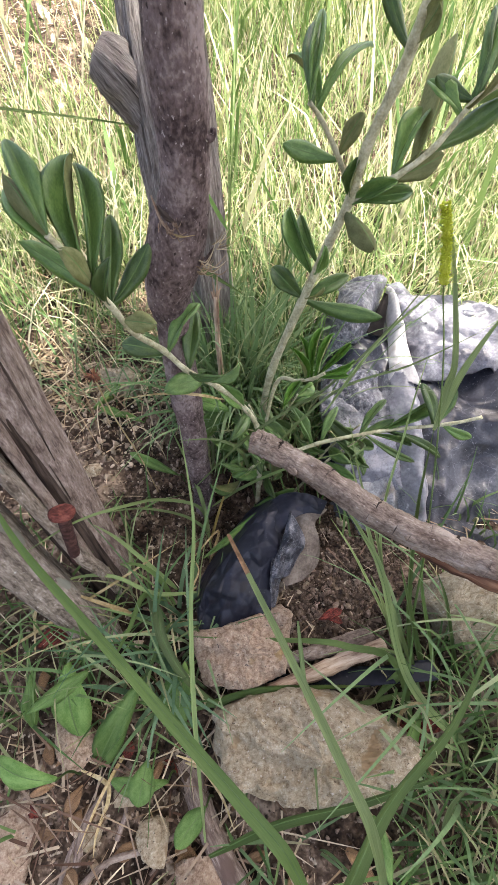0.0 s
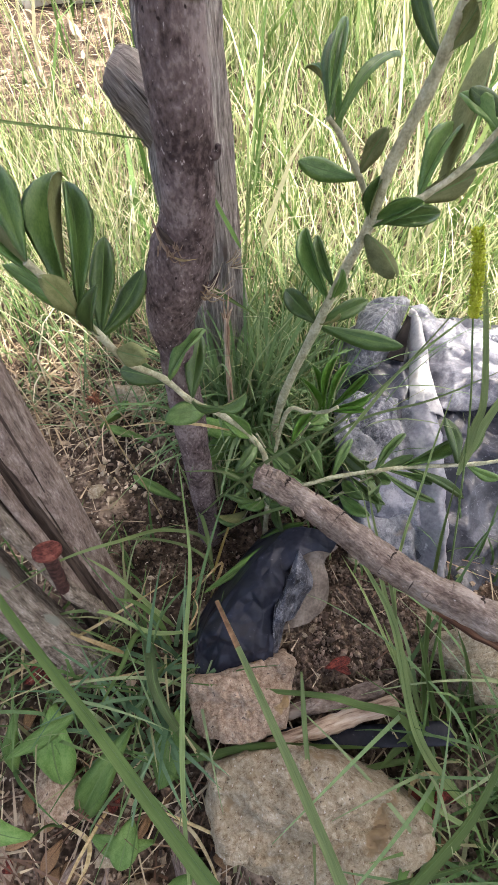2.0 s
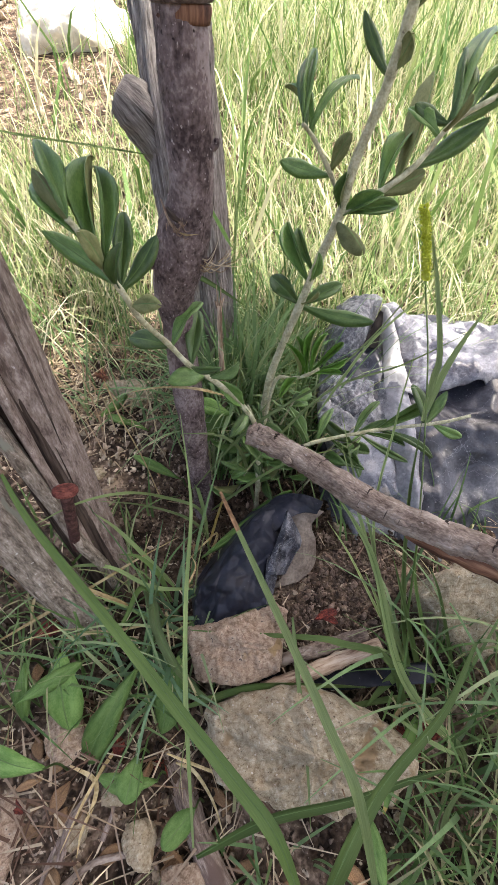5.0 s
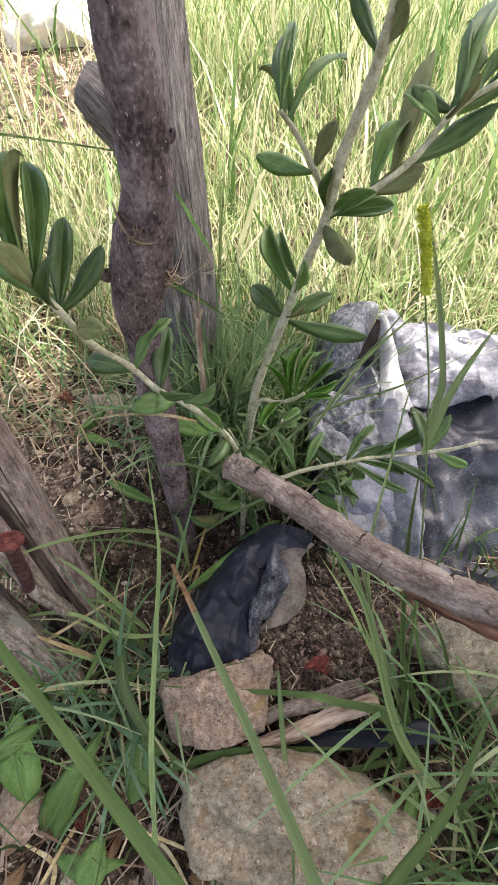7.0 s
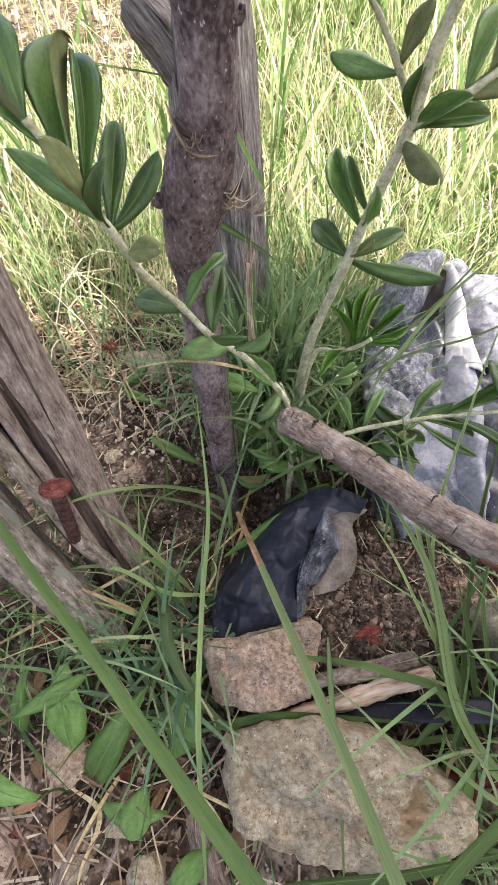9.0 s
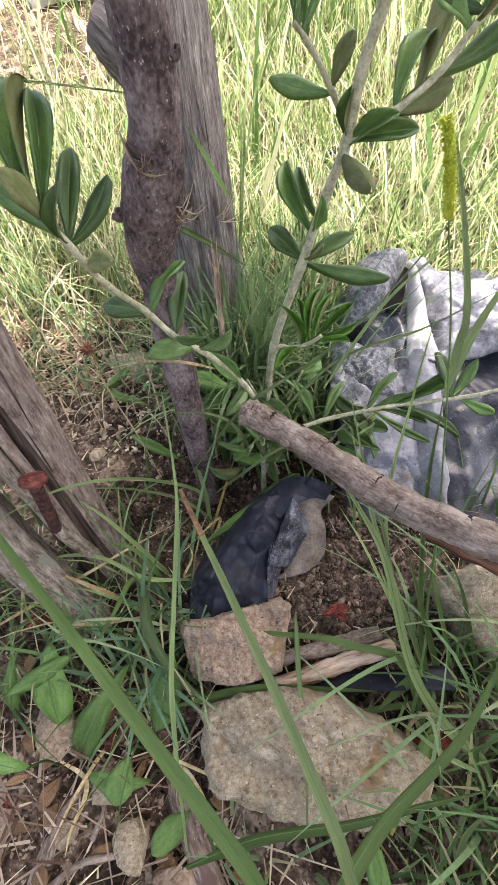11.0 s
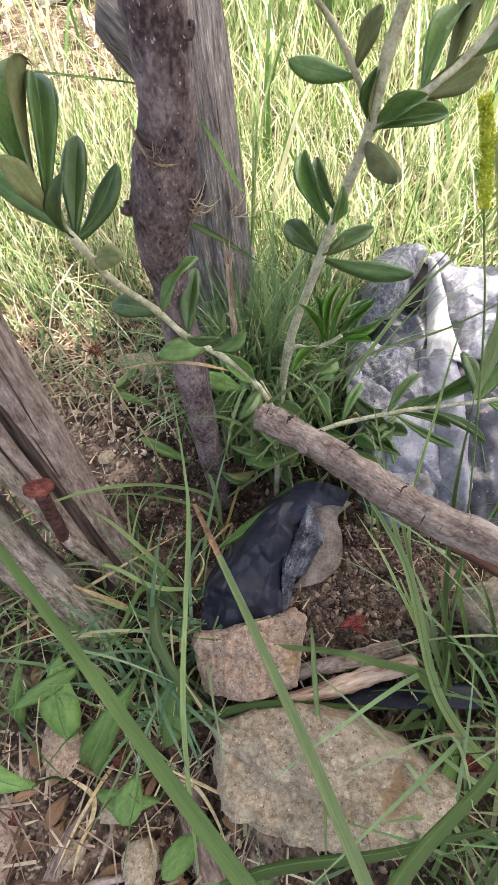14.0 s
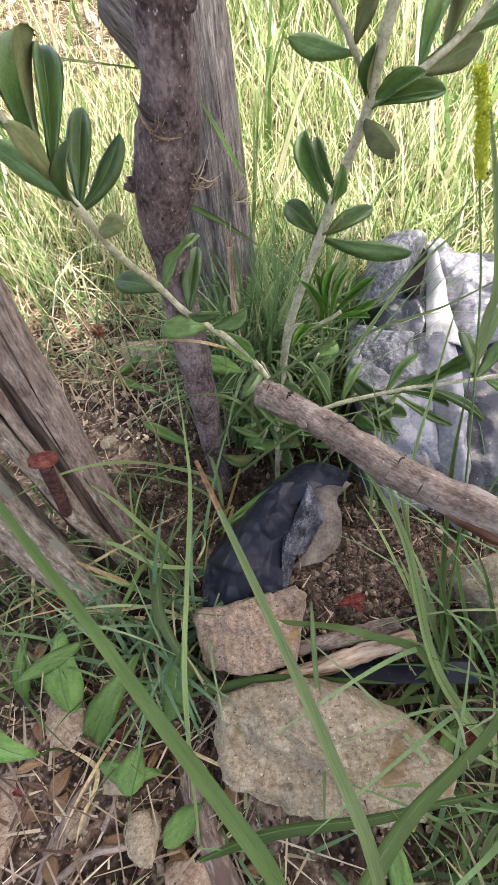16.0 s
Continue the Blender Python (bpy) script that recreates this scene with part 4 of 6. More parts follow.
UP_RIGHT_LEAVES = [(0.90, 0.045, 0.012, 0.016, 0.022), (1.00, 0.028, 0.036, 0.045, 0.019), (1.60, 0.032, 0.061, 0.075, 0.019), (2.00, 0.058, 0.022,
    0.028, 0.019), (2.70, -0.026, 0.016, 0.020, 0.015), (3.00, 0.032, 0.056, 0.069, 0.020), (3.00, 0.013, 0.040, 0.050, 0.018), (3.10, 0.058, 0.027,
    0.034, 0.017), (2.80, 0.010, -0.019, 0.024, 0.018), (3.50, 0.021, 0.024, 0.029, 0.015), (3.00, -0.030, 0.010, 0.012, 0.014), (4.00, 0.034, -0.010,
    -0.012, 0.016), (4.10, 0.018, 0.030, 0.037, 0.016)]
LOW_STEM = [(0.018, 0.352, 0.112), (0.041, 0.324, 0.130), (0.081, 0.325, 0.146), (0.139, 0.323, 0.164), (0.199, 0.314, 0.182), (0.227, 0.310, 0.195)]
LOW_LEAVES = [(1.70, -0.022, 0.028, 0.033, 0.016), (1.90, 0.018, 0.030, 0.028, 0.015), (2.60, 0.030, 0.030, 0.026, 0.014), (2.60, 0.038, 0.014, 0.009,
    0.016), (2.70, 0.058, -0.018, -0.028, 0.012), (2.80, 0.049, -0.005, -0.013, 0.011), (2.20, 0.032, -0.017, -0.023, 0.013), (3.00, 0.060, 0.027, 0.019,
    0.020), (3.10, 0.062, -0.014, -0.024, 0.015), (3.80, -0.010, 0.029, 0.032, 0.021), (3.80, 0.024, 0.026, 0.023, 0.017), (1.20, -0.033, 0.014, 0.020,
    0.013), (3.90, 0.034, -0.008, -0.013, 0.016)]
TUFT_STEM = [(0.028, 0.353, 0.203), (0.046, 0.332, 0.222), (0.059, 0.318, 0.235), (0.068, 0.314, 0.244)]
TUFT_LEAVES = [(1.70, -0.007, 0.027, 0.030, 0.012), (1.90, 0.010, 0.034, 0.035, 0.014), (2.10, 0.018, 0.030, 0.029, 0.012), (2.20, 0.034, 0.025,
    0.022, 0.012), (2.30, 0.036, 0.013, 0.009, 0.014), (1.50, -0.014, -0.007, 0.039, 0.011), (2.20, 0.032, 0.004, -0.001, 0.011), (1.30, -0.019, -0.040,
    0.004, 0.015)]
LEAF_KINDS = [leaf_mesh("leaf", (LEAF_TOP, LEAF_UNDER, LEAF_RIB), *k) for k in ((0.35, 0.3), (0.85, 0.35), (0.2, -0.3, 1.1), (0.6, 0.15, 0.9, 1.2), (1.2, 0.1))]
TURNED_KINDS = [leaf_mesh("leaf", (LEAF_UNDER, LEAF_UNDER, LEAF_RIB), *k) for k in ((-0.3, 0.2), (0.3, 0.12, 1.1))]
YOUNG_KINDS = [leaf_mesh("leaf", (BRIGHT_TOP, LEAF_UNDER, LEAF_RIB), *k) for k in ((1.1, 0.2), (0.9, 0.05))]


def along(line, s):
    i = min(int(s), len(line) - 2)
    return Vector(line[i]).lerp(Vector(line[i + 1]), s - i)


def grow(parent, stem, rows, r0, r1, seed, kinds=LEAF_KINDS, turned=(), stem_mat=STEM, side="stem", slim=0.98):
    """A stem with its leaves; each row is the place along the stem, the way to the tip and the width."""
    rng = random.Random(seed)
    stalk = part(side, tube(smooth_line(stem, 6), lambda t: (r0 + (r1 - r0) * t) * (1 + 0.18 * max(0, math.cos(t * (len(stem) - 1) * 2 * math.pi))), 10, 0.06, 90, origin=parent.location, seed=seed), stem_mat, parent)
    for i, (s, x, y, z, width) in enumerate(rows):
        mesh = rng.choice(TURNED_KINDS if i in turned else kinds)
        facing = Vector((rng.uniform(-0.9, 0.9), -0.75, 0.55 + rng.uniform(-0.5, 0.5)))
        put_leaf(mesh, along(stem, s), (x, y, z), width * slim, parent, facing, under=stalk if side == "twig" else None)


left_shoot = thing("olive_shoot", (0.011, 0.351, 0.0), "slender olive shoot with a fan of dark leaves", "shoot", "olive shoots")
grow(left_shoot, [(0.012, 0.36, -0.01), (0.013, 0.357, 0.07)] + LEFT_STEM, [(s + 2, *r) for s, *r in LEFT_LEAVES], 0.0032, 0.0018, 21, turned=(3, 6, 9), slim=1.0)
up_shoot = thing("olive_shoot", (0.012, 0.425, 0.0), "upright pale olive shoot with leathery green leaves", "shoot", "olive shoots")
grow(up_shoot, [(0.012, 0.432, -0.01), (0.014, 0.43, 0.04)] + UP_STEM, [(s + 2, *r) for s, *r in UP_LEAVES], 0.0044, 0.0034, 22, turned=(6, 11, 2))
grow(up_shoot, UP_SIDE_STEM, UP_SIDE_LEAVES, 0.0024, 0.0015, 23, turned=(1,), side="twig")
grow(up_shoot, UP_RIGHT_STEM, UP_RIGHT_LEAVES, 0.0028, 0.0016, 24, turned=(0, 2, 8), side="twig")
low_shoot = thing("olive_shoot", (0.012, 0.41, 0.0), "low olive shoot reaching over the sack", "shoot", "olive shoots")
grow(low_shoot, [(0.012, 0.41, -0.01), (0.014, 0.388, 0.06)] + LOW_STEM, [(s + 2, *r) for s, *r in LOW_LEAVES], 0.0026, 0.0016, 25, slim=0.72)
young_shoot = thing("olive_shoot", (0.02, 0.37, 0.0), "short shoot ending in a tuft of bright young leaves", "shoot", "olive shoots")
grow(young_shoot, [(0.016, 0.385, -0.01), (0.018, 0.375, 0.1)] + TUFT_STEM, [(s + 2, *r) for s, *r in TUFT_LEAVES], 0.0022, 0.0014, 26, kinds=YOUNG_KINDS, slim=0.62)


def low_sprigs(count, seed):
    """Short leafy sprigs that fill the foot of the olive between the shoots."""
    rng = random.Random(seed)
    for _ in range(count):
        x, y = rng.uniform(-0.02, 0.1), rng.uniform(0.37, 0.46)
        z = ground_z(x, y)
        h = rng.uniform(0.09, 0.19)
        lean = Vector((rng.uniform(-0.5, 0.5), rng.uniform(-0.45, 0.05), 1))
        a = Vector((x, y, z - 0.005))
        stem = [a, a + lean * h * 0.5, a + lean * h + Vector((0, -0.01, -0.01))]
        ob = thing("olive_sprig", (x, y, z), "low sprig of dark olive leaves at the tree's foot", "shoot", "low olive sprigs")
        rows = []
        for k in range(rng.randint(6, 9)):
            az = rng.uniform(0, 6.28)
            rows.append((rng.uniform(0.5, 1.98), rng.uniform(0.024, 0.05) * math.cos(az), 0.034 * math.sin(az) - 0.012, rng.uniform(-0.02, 0.03), rng.uniform(0.010, 0.021)))
        grow(ob, stem, rows, 0.0018, 0.0010, rng.random() * 99, slim=0.85)


low_sprigs(8, 31)


# ---- the split stump and its bolt ----
stump = thing("weathered_stump", (-0.15, 0.19, 0.0), "split grey weathered stump leaning out of the grass", "stump")


def slab(points, widths, thick, mat, seed, sides=48):
    """A long split piece of wood with a rounded outer face and grooves along the grain."""
    line = smooth_line(points, 9)
    bm, all_rows = bmesh.new(), []
    uv = bm.loops.layers.uv.verify()
    toward = Vector((0.25, -0.75, 0.6))
    far = [0.0]
    for i, p in enumerate(line):
        t = i / (len(line) - 1)
        if i:
            far.append(far[-1] + (line[i] - line[i - 1]).length)
        d = (line[min(i + 1, len(line) - 1)] - line[max(i - 1, 0)]).normalized()
        out = (toward - d * toward.dot(d)).normalized()
        side = d.cross(out)
        row = []
        w = widths[0] + (widths[1] - widths[0]) * t
        w *= 1 + 0.12 * noise.noise(Vector((t * 5, seed, 0)))
        for k in range(sides):
            a = 2 * math.pi * k / sides
            c, s = math.cos(a), math.sin(a)
            c, s = math.copysign(abs(c) ** 0.7, c), math.copysign(abs(s) ** 0.7, s)
            groove = noise.noise(Vector((c * 5 + seed, s * 3, t * 1.4))) + 0.8 * noise.noise(Vector((c * 13 + seed, s * 8, t * 1.8))) + 0.6 * noise.noise(Vector((c * 28 + seed, s * 20, t * 3)))
            r = 1 + 0.13 * groove + 0.03 * noise.noise(Vector((c * 20, s * 20, t * 60)))
            row.append(bm.verts.new(p + side * c * w * 0.5 * r + out * s * thick * 0.5 * r - stump.location))
        all_rows.append(row)
    for i in range(len(all_rows) - 1):
        for k in range(sides):
            f = bm.faces.new((all_rows[i][k], all_rows[i][(k + 1) % sides], all_rows[i + 1][(k + 1) % sides], all_rows[i + 1][k]))
            f.smooth = True
            for loop, (du, dv) in zip(f.loops, ((0, 0), (1, 0), (1, 1), (0, 1))):
                loop[uv].uv = ((k + du) / sides * 2.4 * (widths[0] + widths[1]) * 0.5 + seed, far[i + dv])
    bm.faces.new(all_rows[0][::-1]), bm.faces.new(all_rows[-1])
    return part("split_plank", bm, mat, stump)


slab([(-0.142, 0.232, -0.06), (-0.157, 0.25, 0.0), (-0.168, 0.255, 0.1), (-0.180, 0.26, 0.2), (-0.187, 0.263, 0.27), (-0.201, 0.27, 0.37), (-0.21, 0.275, 0.43)], (0.038, 0.045), 0.036, POST_WOOD, 1)
slab([(-0.15, 0.236, -0.05), (-0.153, 0.222, 0.05), (-0.163, 0.214, 0.1), (-0.177, 0.218, 0.15), (-0.191, 0.221, 0.2), (-0.205, 0.224, 0.25), (-0.222, 0.228, 0.31)], (0.010, 0.014), 0.016, POST_GREEN, 2)
slab([(-0.15, 0.175, -0.06), (-0.174, 0.19, 0.0), (-0.196, 0.196, 0.06), (-0.216, 0.202, 0.12), (-0.238, 0.209, 0.19), (-0.262, 0.217, 0.26)], (0.042, 0.048), 0.032, POST_GREEN, 3)
slab([(-0.15, 0.215, -0.05), (-0.163, 0.232, 0.02), (-0.176, 0.238, 0.1), (-0.192, 0.244, 0.2), (-0.208, 0.25, 0.3), (-0.22, 0.255, 0.38)], (0.03, 0.045), 0.022, DARK_WOOD, 4)
slab([(-0.16, 0.222, 0.07), (-0.171, 0.226, 0.14), (-0.183, 0.231, 0.2), (-0.194, 0.236, 0.27), (-0.206, 0.242, 0.34)], (0.007, 0.010), 0.013, POST_WOOD, 5, 24)


def split(points, r, seed):
    """A dark crack that runs along the grain of the stump."""
    rng = random.Random(seed)
    line = [Vector(p) + Vector((rng.uniform(-1, 1), rng.uniform(-1, 1), 0)) * 0.002 for p in points]
    part("crack", tube(smooth_line(line, 6), lambda t: r * math.sin(math.pi * (0.06 + 0.88 * t)) ** 0.7, 7, 0.4, 120, origin=stump.location, seed=seed), DARK_WOOD, stump, "dark crack along the grain")


CRACK_OUT = Vector((0.3, -0.95, 0.05)) * 0.0178
MAIN_LINE = [Vector(p) for p in ((-0.157, 0.25, 0.02), (-0.168, 0.255, 0.1), (-0.180, 0.26, 0.2), (-0.187, 0.263, 0.27), (-0.201, 0.27, 0.37))]
for seed, (a, z, side, r) in enumerate(((0, 2, 0.004, 0.0011), (1, 3, -0.007, 0.0013), (2, 4, 0.008, 0.001), (1, 4, -0.014, 0.0016))):
    split([p + CRACK_OUT + Vector((side, side * 0.3, 0)) for p in MAIN_LINE[a:z + 1]], r, seed + 3)

bolt = thing("rusty_bolt", (-0.153, 0.193, 0.11), "thick rusty nail driven into the stump", "nail")
NAIL_HEAD, NAIL_FOOT = Vector((-0.150, 0.2, 0.187)), Vector((-0.168, 0.213, 0.095))
part("shank", tube(smooth_line([NAIL_FOOT, (NAIL_FOOT + NAIL_HEAD) / 2, NAIL_HEAD], 6), lambda t: 0.0053, 14, 0.15, 120, origin=bolt.location), OLD_RUST, bolt)
head_way = Vector((0.05, 0.3, 0.95)).normalized()
head_line = [NAIL_HEAD + head_way * h for h in (-0.001, 0.0, 0.001, 0.003, 0.0045, 0.005)]
part("nail_head", tube(head_line, lambda t: float(np.interp(t, (0, 0.2, 0.4, 0.7, 0.9, 1), (0.0075, 0.0098, 0.0104, 0.0104, 0.0098, 0.0085))), 22, 0.05, 90, origin=bolt.location), RUST, bolt, "round rust-red head")


# ---- plastic ----
def sheet(name, corner, mats, parent, nu, nv, label="", thick=0.0012, pick=None):
    """A crumpled sheet from a function of two shares, with a thickness."""
    bm = bmesh.new()
    grid = [[bm.verts.new(corner(i / nu, j / nv) - parent.location) for i in range(nu + 1)] for j in range(nv + 1)]
    for j in range(nv):
        for i in range(nu):
            f = bm.faces.new((grid[j][i], grid[j][i + 1], grid[j + 1][i + 1], grid[j + 1][i]))
            f.smooth = True
            if pick:
                f.material_index = pick((i + 0.5) / nu, (j + 0.5) / nv)
    ob = part(name, bm, mats, parent, label)
    m = ob.modifiers.new("thickness", "SOLIDIFY")
    m.thickness, m.offset = thick, -1
    return ob


def crumple(p, seed, amount):
    """Flat facets that meet in straight creases, at three sizes."""
    q = Vector(p) + Vector((seed, seed * 0.7, seed * 1.3))
    q = q + Vector((noise.noise(q * 9), noise.noise(q * 9 + Vector((5, 5, 5))), noise.noise(q * 9 + Vector((9, 2, 7))))) * 0.02
    a = noise.noise(q * 7, noise_basis="VORONOI_F1")
    b = noise.noise(q * 16, noise_basis="VORONOI_F1")
    c = noise.noise(q * 38, noise_basis="VORONOI_F2F1")
    return amount * (a * 0.9 + b * 0.4 + min(c, 0.3) * 0.12 - 0.3)


sack = thing("plastic_sack", (0.24, 0.42, 0.0), "large crumpled grey and black plastic sack of soil", "sack")
SACK_Y = (0.24, 0.26, 0.30, 0.36, 0.405, 0.5, 0.61, 0.66, 0.72, 0.76)
SACK_Z = (-0.05, -0.03, 0.0, 0.075, 0.12, 0.165, 0.192, 0.15, 0.07, 0.0)


def on_line(points, t):
    line = smooth_line(points, 8)
    s = max(0.0, min(1.0, t)) * (len(line) - 1)
    i = min(int(s), len(line) - 2)
    return line[i].lerp(line[i + 1], s - i)


def sack_body(u, v):
    """The dark body, lower than the stiff grey end that lies on it."""
    x, y = 0.1 + 0.55 * u, 0.25 + 0.5 * v
    z = float(np.interp(y, SACK_Y, SACK_Z)) - 0.016
    z += 0.027 * max(0.0, min(1.0, (x - 0.19) / 0.05)) * float(np.interp(y, (0.24, 0.3, 0.38), (0.7, 1, 0)))
    end = max(0.0, 1 - u / 0.1)
    z -= 0.05 * end ** 2
    y -= 0.25 * max(0, x - 0.3) * v
    p = Vector((x, y, z))
    return p + Vector((0, -0.55, 0.83)) * (crumple(p * 1.1, 3.0, 0.03) + 0.008 * noise.noise(p * 9) + 0.0025 * noise.noise(p * 45))


sheet("sack_body", sack_body, SACK_PLASTIC, sack, 190, 160, "dark bluish shiny plastic, half filled")

END_LEFT = [(0.15, 0.262, -0.045), (0.128, 0.305, 0.005), (0.102, 0.365, 0.084), (0.086, 0.405, 0.124), (0.092, 0.465, 0.152)]
END_RIGHT = [(0.226, 0.29, -0.02), (0.229, 0.325, 0.034), (0.225, 0.361, 0.08), (0.222, 0.4, 0.116), (0.218, 0.45, 0.144)]


def sack_end(u, v):
    """The stiff dusty end of the sack, with a rounded fold down its farther edge."""
    p = on_line(END_LEFT, v).lerp(on_line(END_RIGHT, v), u)
    out = Vector((-0.25 + 0.5 * u, -0.72, 0.65)).normalized()
    fold = 0.014 * math.exp(-((u - 0.84) / 0.1) ** 2) - 0.008 * math.exp(-((u - 0.66) / 0.05) ** 2)
    tuck = 0.028 * max(0, 1 - u / 0.14) ** 2 + 0.03 * max(0, (u - 0.93) / 0.07) ** 2
    return p + out * (fold - tuck + crumple(p * 1.7, 8.0, 0.013) + 0.004 * noise.noise(p * 30))


# past the ragged line the colour itself carries the lit fold downwards
sheet("sack_end", sack_end, [GREY_PLASTIC, LIT_FOLD_PLASTIC], sack, 130, 150, "dusty grey stiff end, its rounded fold painted paler as lit", pick=lambda u, v: int(u > 0.71 + 0.05 * noise.noise(Vector((u * 9, v * 14, 0)))))


def panel(corners, bulge, amount, seed, sink=0.0):
    """A stiff piece of plastic between four corners, bulging outwards."""
    tl, tr, br, bl = (Vector(q) for q in corners)
    out = (tr - tl).cross(tl - bl).normalized()

    def at(u, v):
        p = bl.lerp(br, u).lerp(tl.lerp(tr, u), v)
        e = max(abs(2 * u - 1), abs(2 * v - 1))
        tuck = max(0, e + 0.25 * noise.noise(p * 45)) ** 5 * sink
        return p + out * (-tuck + bulge * math.sin(math.pi * (0.05 + 0.9 * u)) * math.sin(math.pi * (0.1 + 0.8 * v)) + crumple(p * 1.6, seed, amount))
    return at


sheet("worn_patch", panel([(0.097, 0.475, 0.157), (0.175, 0.452, 0.151), (0.166, 0.397, 0.124), (0.090, 0.403, 0.128)], 0.006, 0.012, 7.5, 0.02), WRINKLED, sack, 70, 60, "dark worn and wrinkled patch")
sheet("cracked_patch", panel([(0.112, 0.392, 0.117), (0.188, 0.39, 0.115), (0.196, 0.335, 0.052), (0.132, 0.325, 0.04)], 0.006, 0.008, 4.5, 0.014), CRACKED, sack, 70, 60, "bluish patch with fine black cracks")
sheet("rolled_lobe", panel([(0.134, 0.594, 0.216), (0.204, 0.6, 0.216), (0.164, 0.504, 0.168), (0.106, 0.487, 0.16)], 0.03, 0.018, 6.0, 0.016), WRINKLED, sack, 70, 70, "rounded turned-over lobe of grey plastic")
# added dark sheet: paints the shadow between lobe and fold
sheet("slit", panel([(0.193, 0.574, 0.196), (0.198, 0.574, 0.193), (0.178, 0.503, 0.168), (0.158, 0.508, 0.171)], -0.004, 0.003, 1.5), SLIT_SHADE, sack, 24, 40, "shaded gap beside the bright fold, as a near-black sheet")
# fold and upper side: same plastic, sunlight painted into the lighter colours
sheet("bright_fold", panel([(0.198, 0.592, 0.194), (0.206, 0.592, 0.194), (0.222, 0.432, 0.139), (0.180, 0.44, 0.145)], 0.02, 0.010, 2.5, 0.005), SUNLIT_PLASTIC, sack, 50, 90, "sharp fold of plastic with sunlight put into its pale colour")
sheet("upper_side", panel([(0.204, 0.612, 0.196), (0.43, 0.535, 0.188), (0.36, 0.465, 0.15), (0.221, 0.45, 0.146)], 0.004, 0.018, 9.5, 0.012), LIT_LAVENDER, sack, 110, 70, "smooth upper side of the sack in a lit greyish lavender tone")

bag = thing("black_bag", (0.015, 0.235, 0.0), "small crumpled black plastic bag with a dusty open end", "bag")
BAG_LEFT = [(-0.051, 0.178, 0.000), (-0.047, 0.217, 0.026), (-0.017, 0.256, 0.048), (0.016, 0.298, 0.057), (0.049, 0.335, 0.050)]
BAG_RIGHT = [(0.024, 0.194, 0.016), (0.025, 0.228, 0.045), (0.035, 0.256, 0.054), (0.045, 0.288, 0.056), (0.057, 0.329, 0.053)]
LINING_LEFT = [(0.030, 0.231, -0.003), (0.045, 0.245, 0.008), (0.051, 0.272, 0.032), (0.050, 0.312, 0.066)]
LINING_RIGHT = [(0.064, 0.240, -0.002), (0.083, 0.258, 0.006), (0.085, 0.280, 0.024), (0.080, 0.294, 0.038), (0.095, 0.307, 0.048)]
FOLD_RIGHT = [(0.046, 0.237, 0.018), (0.056, 0.251, 0.031), (0.065, 0.266, 0.044), (0.054, 0.283, 0.061), (0.047, 0.290, 0.068)]


BAG_OUT = Vector((-0.05, -0.62, 0.78))


def bag_body(u, v):
    """The black side: a bulging panel whose far edge falls back to the ground."""
    a, b = on_line(BAG_LEFT, v), on_line(BAG_RIGHT, v)
    w = (u - 0.25) / 0.75
    if w < 0:
        p = a + Vector((-0.02, 0.035, -0.05)) * (-w) * 3 * (0.5 + 0.5 * v)
    else:
        p = a.lerp(b, w)
    p = p + BAG_OUT * (0.012 * math.sin(math.pi * max(0, min(1, w * 0.9 + 0.1))) + 0.002)
    return p + BAG_OUT * (crumple(p * 1.7, 5.0, 0.021) + 0.002 * noise.noise(p * 50))


sheet("bag_body", bag_body, BLACK_PLASTIC, bag, 130, 130)


def bag_lining(u, v):
    """The open end lies back towards the crumbs and shows its dusty lining."""
    p = on_line(LINING_LEFT, v).lerp(on_line(LINING_RIGHT, v), u)
    return p + BAG_OUT * (0.004 * math.sin(u * math.pi) + crumple(p * 1.6, 11.0, 0.005))


sheet("bag_lining", bag_lining, DUSTY_INSIDE, bag, 50, 50, "turned-back mouth with dusty lining")


def bag_fold(u, v):
    """The shiny black fold between the side and the lining."""
    p = on_line(BAG_RIGHT, 0.2 + 0.6 * v).lerp(on_line(FOLD_RIGHT, v), u)
    return p + BAG_OUT * (0.009 * math.sin(0.3 + u * 2.6) + crumple(p * 3.4, 2.0, 0.012))


def bag_edge(u, v):
    """The crinkled side of the bag that turns down to the soil."""
    p = on_line(BAG_RIGHT, 0.02 + 0.55 * v)
    wide = math.sin(math.pi * (0.12 + 0.8 * v))
    q = Vector((0.013 * u * wide, 0.004 * u, -0.022 * u * wide))
    return p + q + Vector((0.3, -0.7, 0.6)) * (crumple(p * 3 + q * 3, 2.0, 0.006) + 0.0015 * noise.noise((p + q) * 130) - 0.002 * (1 - u))


sheet("bag_edge", bag_edge, SCUFFED, bag, 24, 50, "crinkled scuffed side turning down to the soil")
LIP_BACK = [(0.012, 0.292, 0.052), (0.036, 0.318, 0.06), (0.064, 0.313, 0.072), (0.09, 0.295, 0.079)]
LIP_FRONT = [(0.034, 0.268, 0.056), (0.05, 0.282, 0.063), (0.068, 0.291, 0.064), (0.083, 0.286, 0.068)]


def bag_lip(u, v):
    """The black rim of the open end, drawn out to a point."""
    p = on_line(LIP_BACK, u).lerp(on_line(LIP_FRONT, u), v)
    return p + BAG_OUT * (0.007 * math.sin(math.pi * (0.1 + 0.8 * v)) * (1 - 0.6 * u) + crumple(p * 2.6, 3.3, 0.009))


sheet("bag_lip", bag_lip, BLACK_PLASTIC, bag, 60, 30, "black rim of the open end")
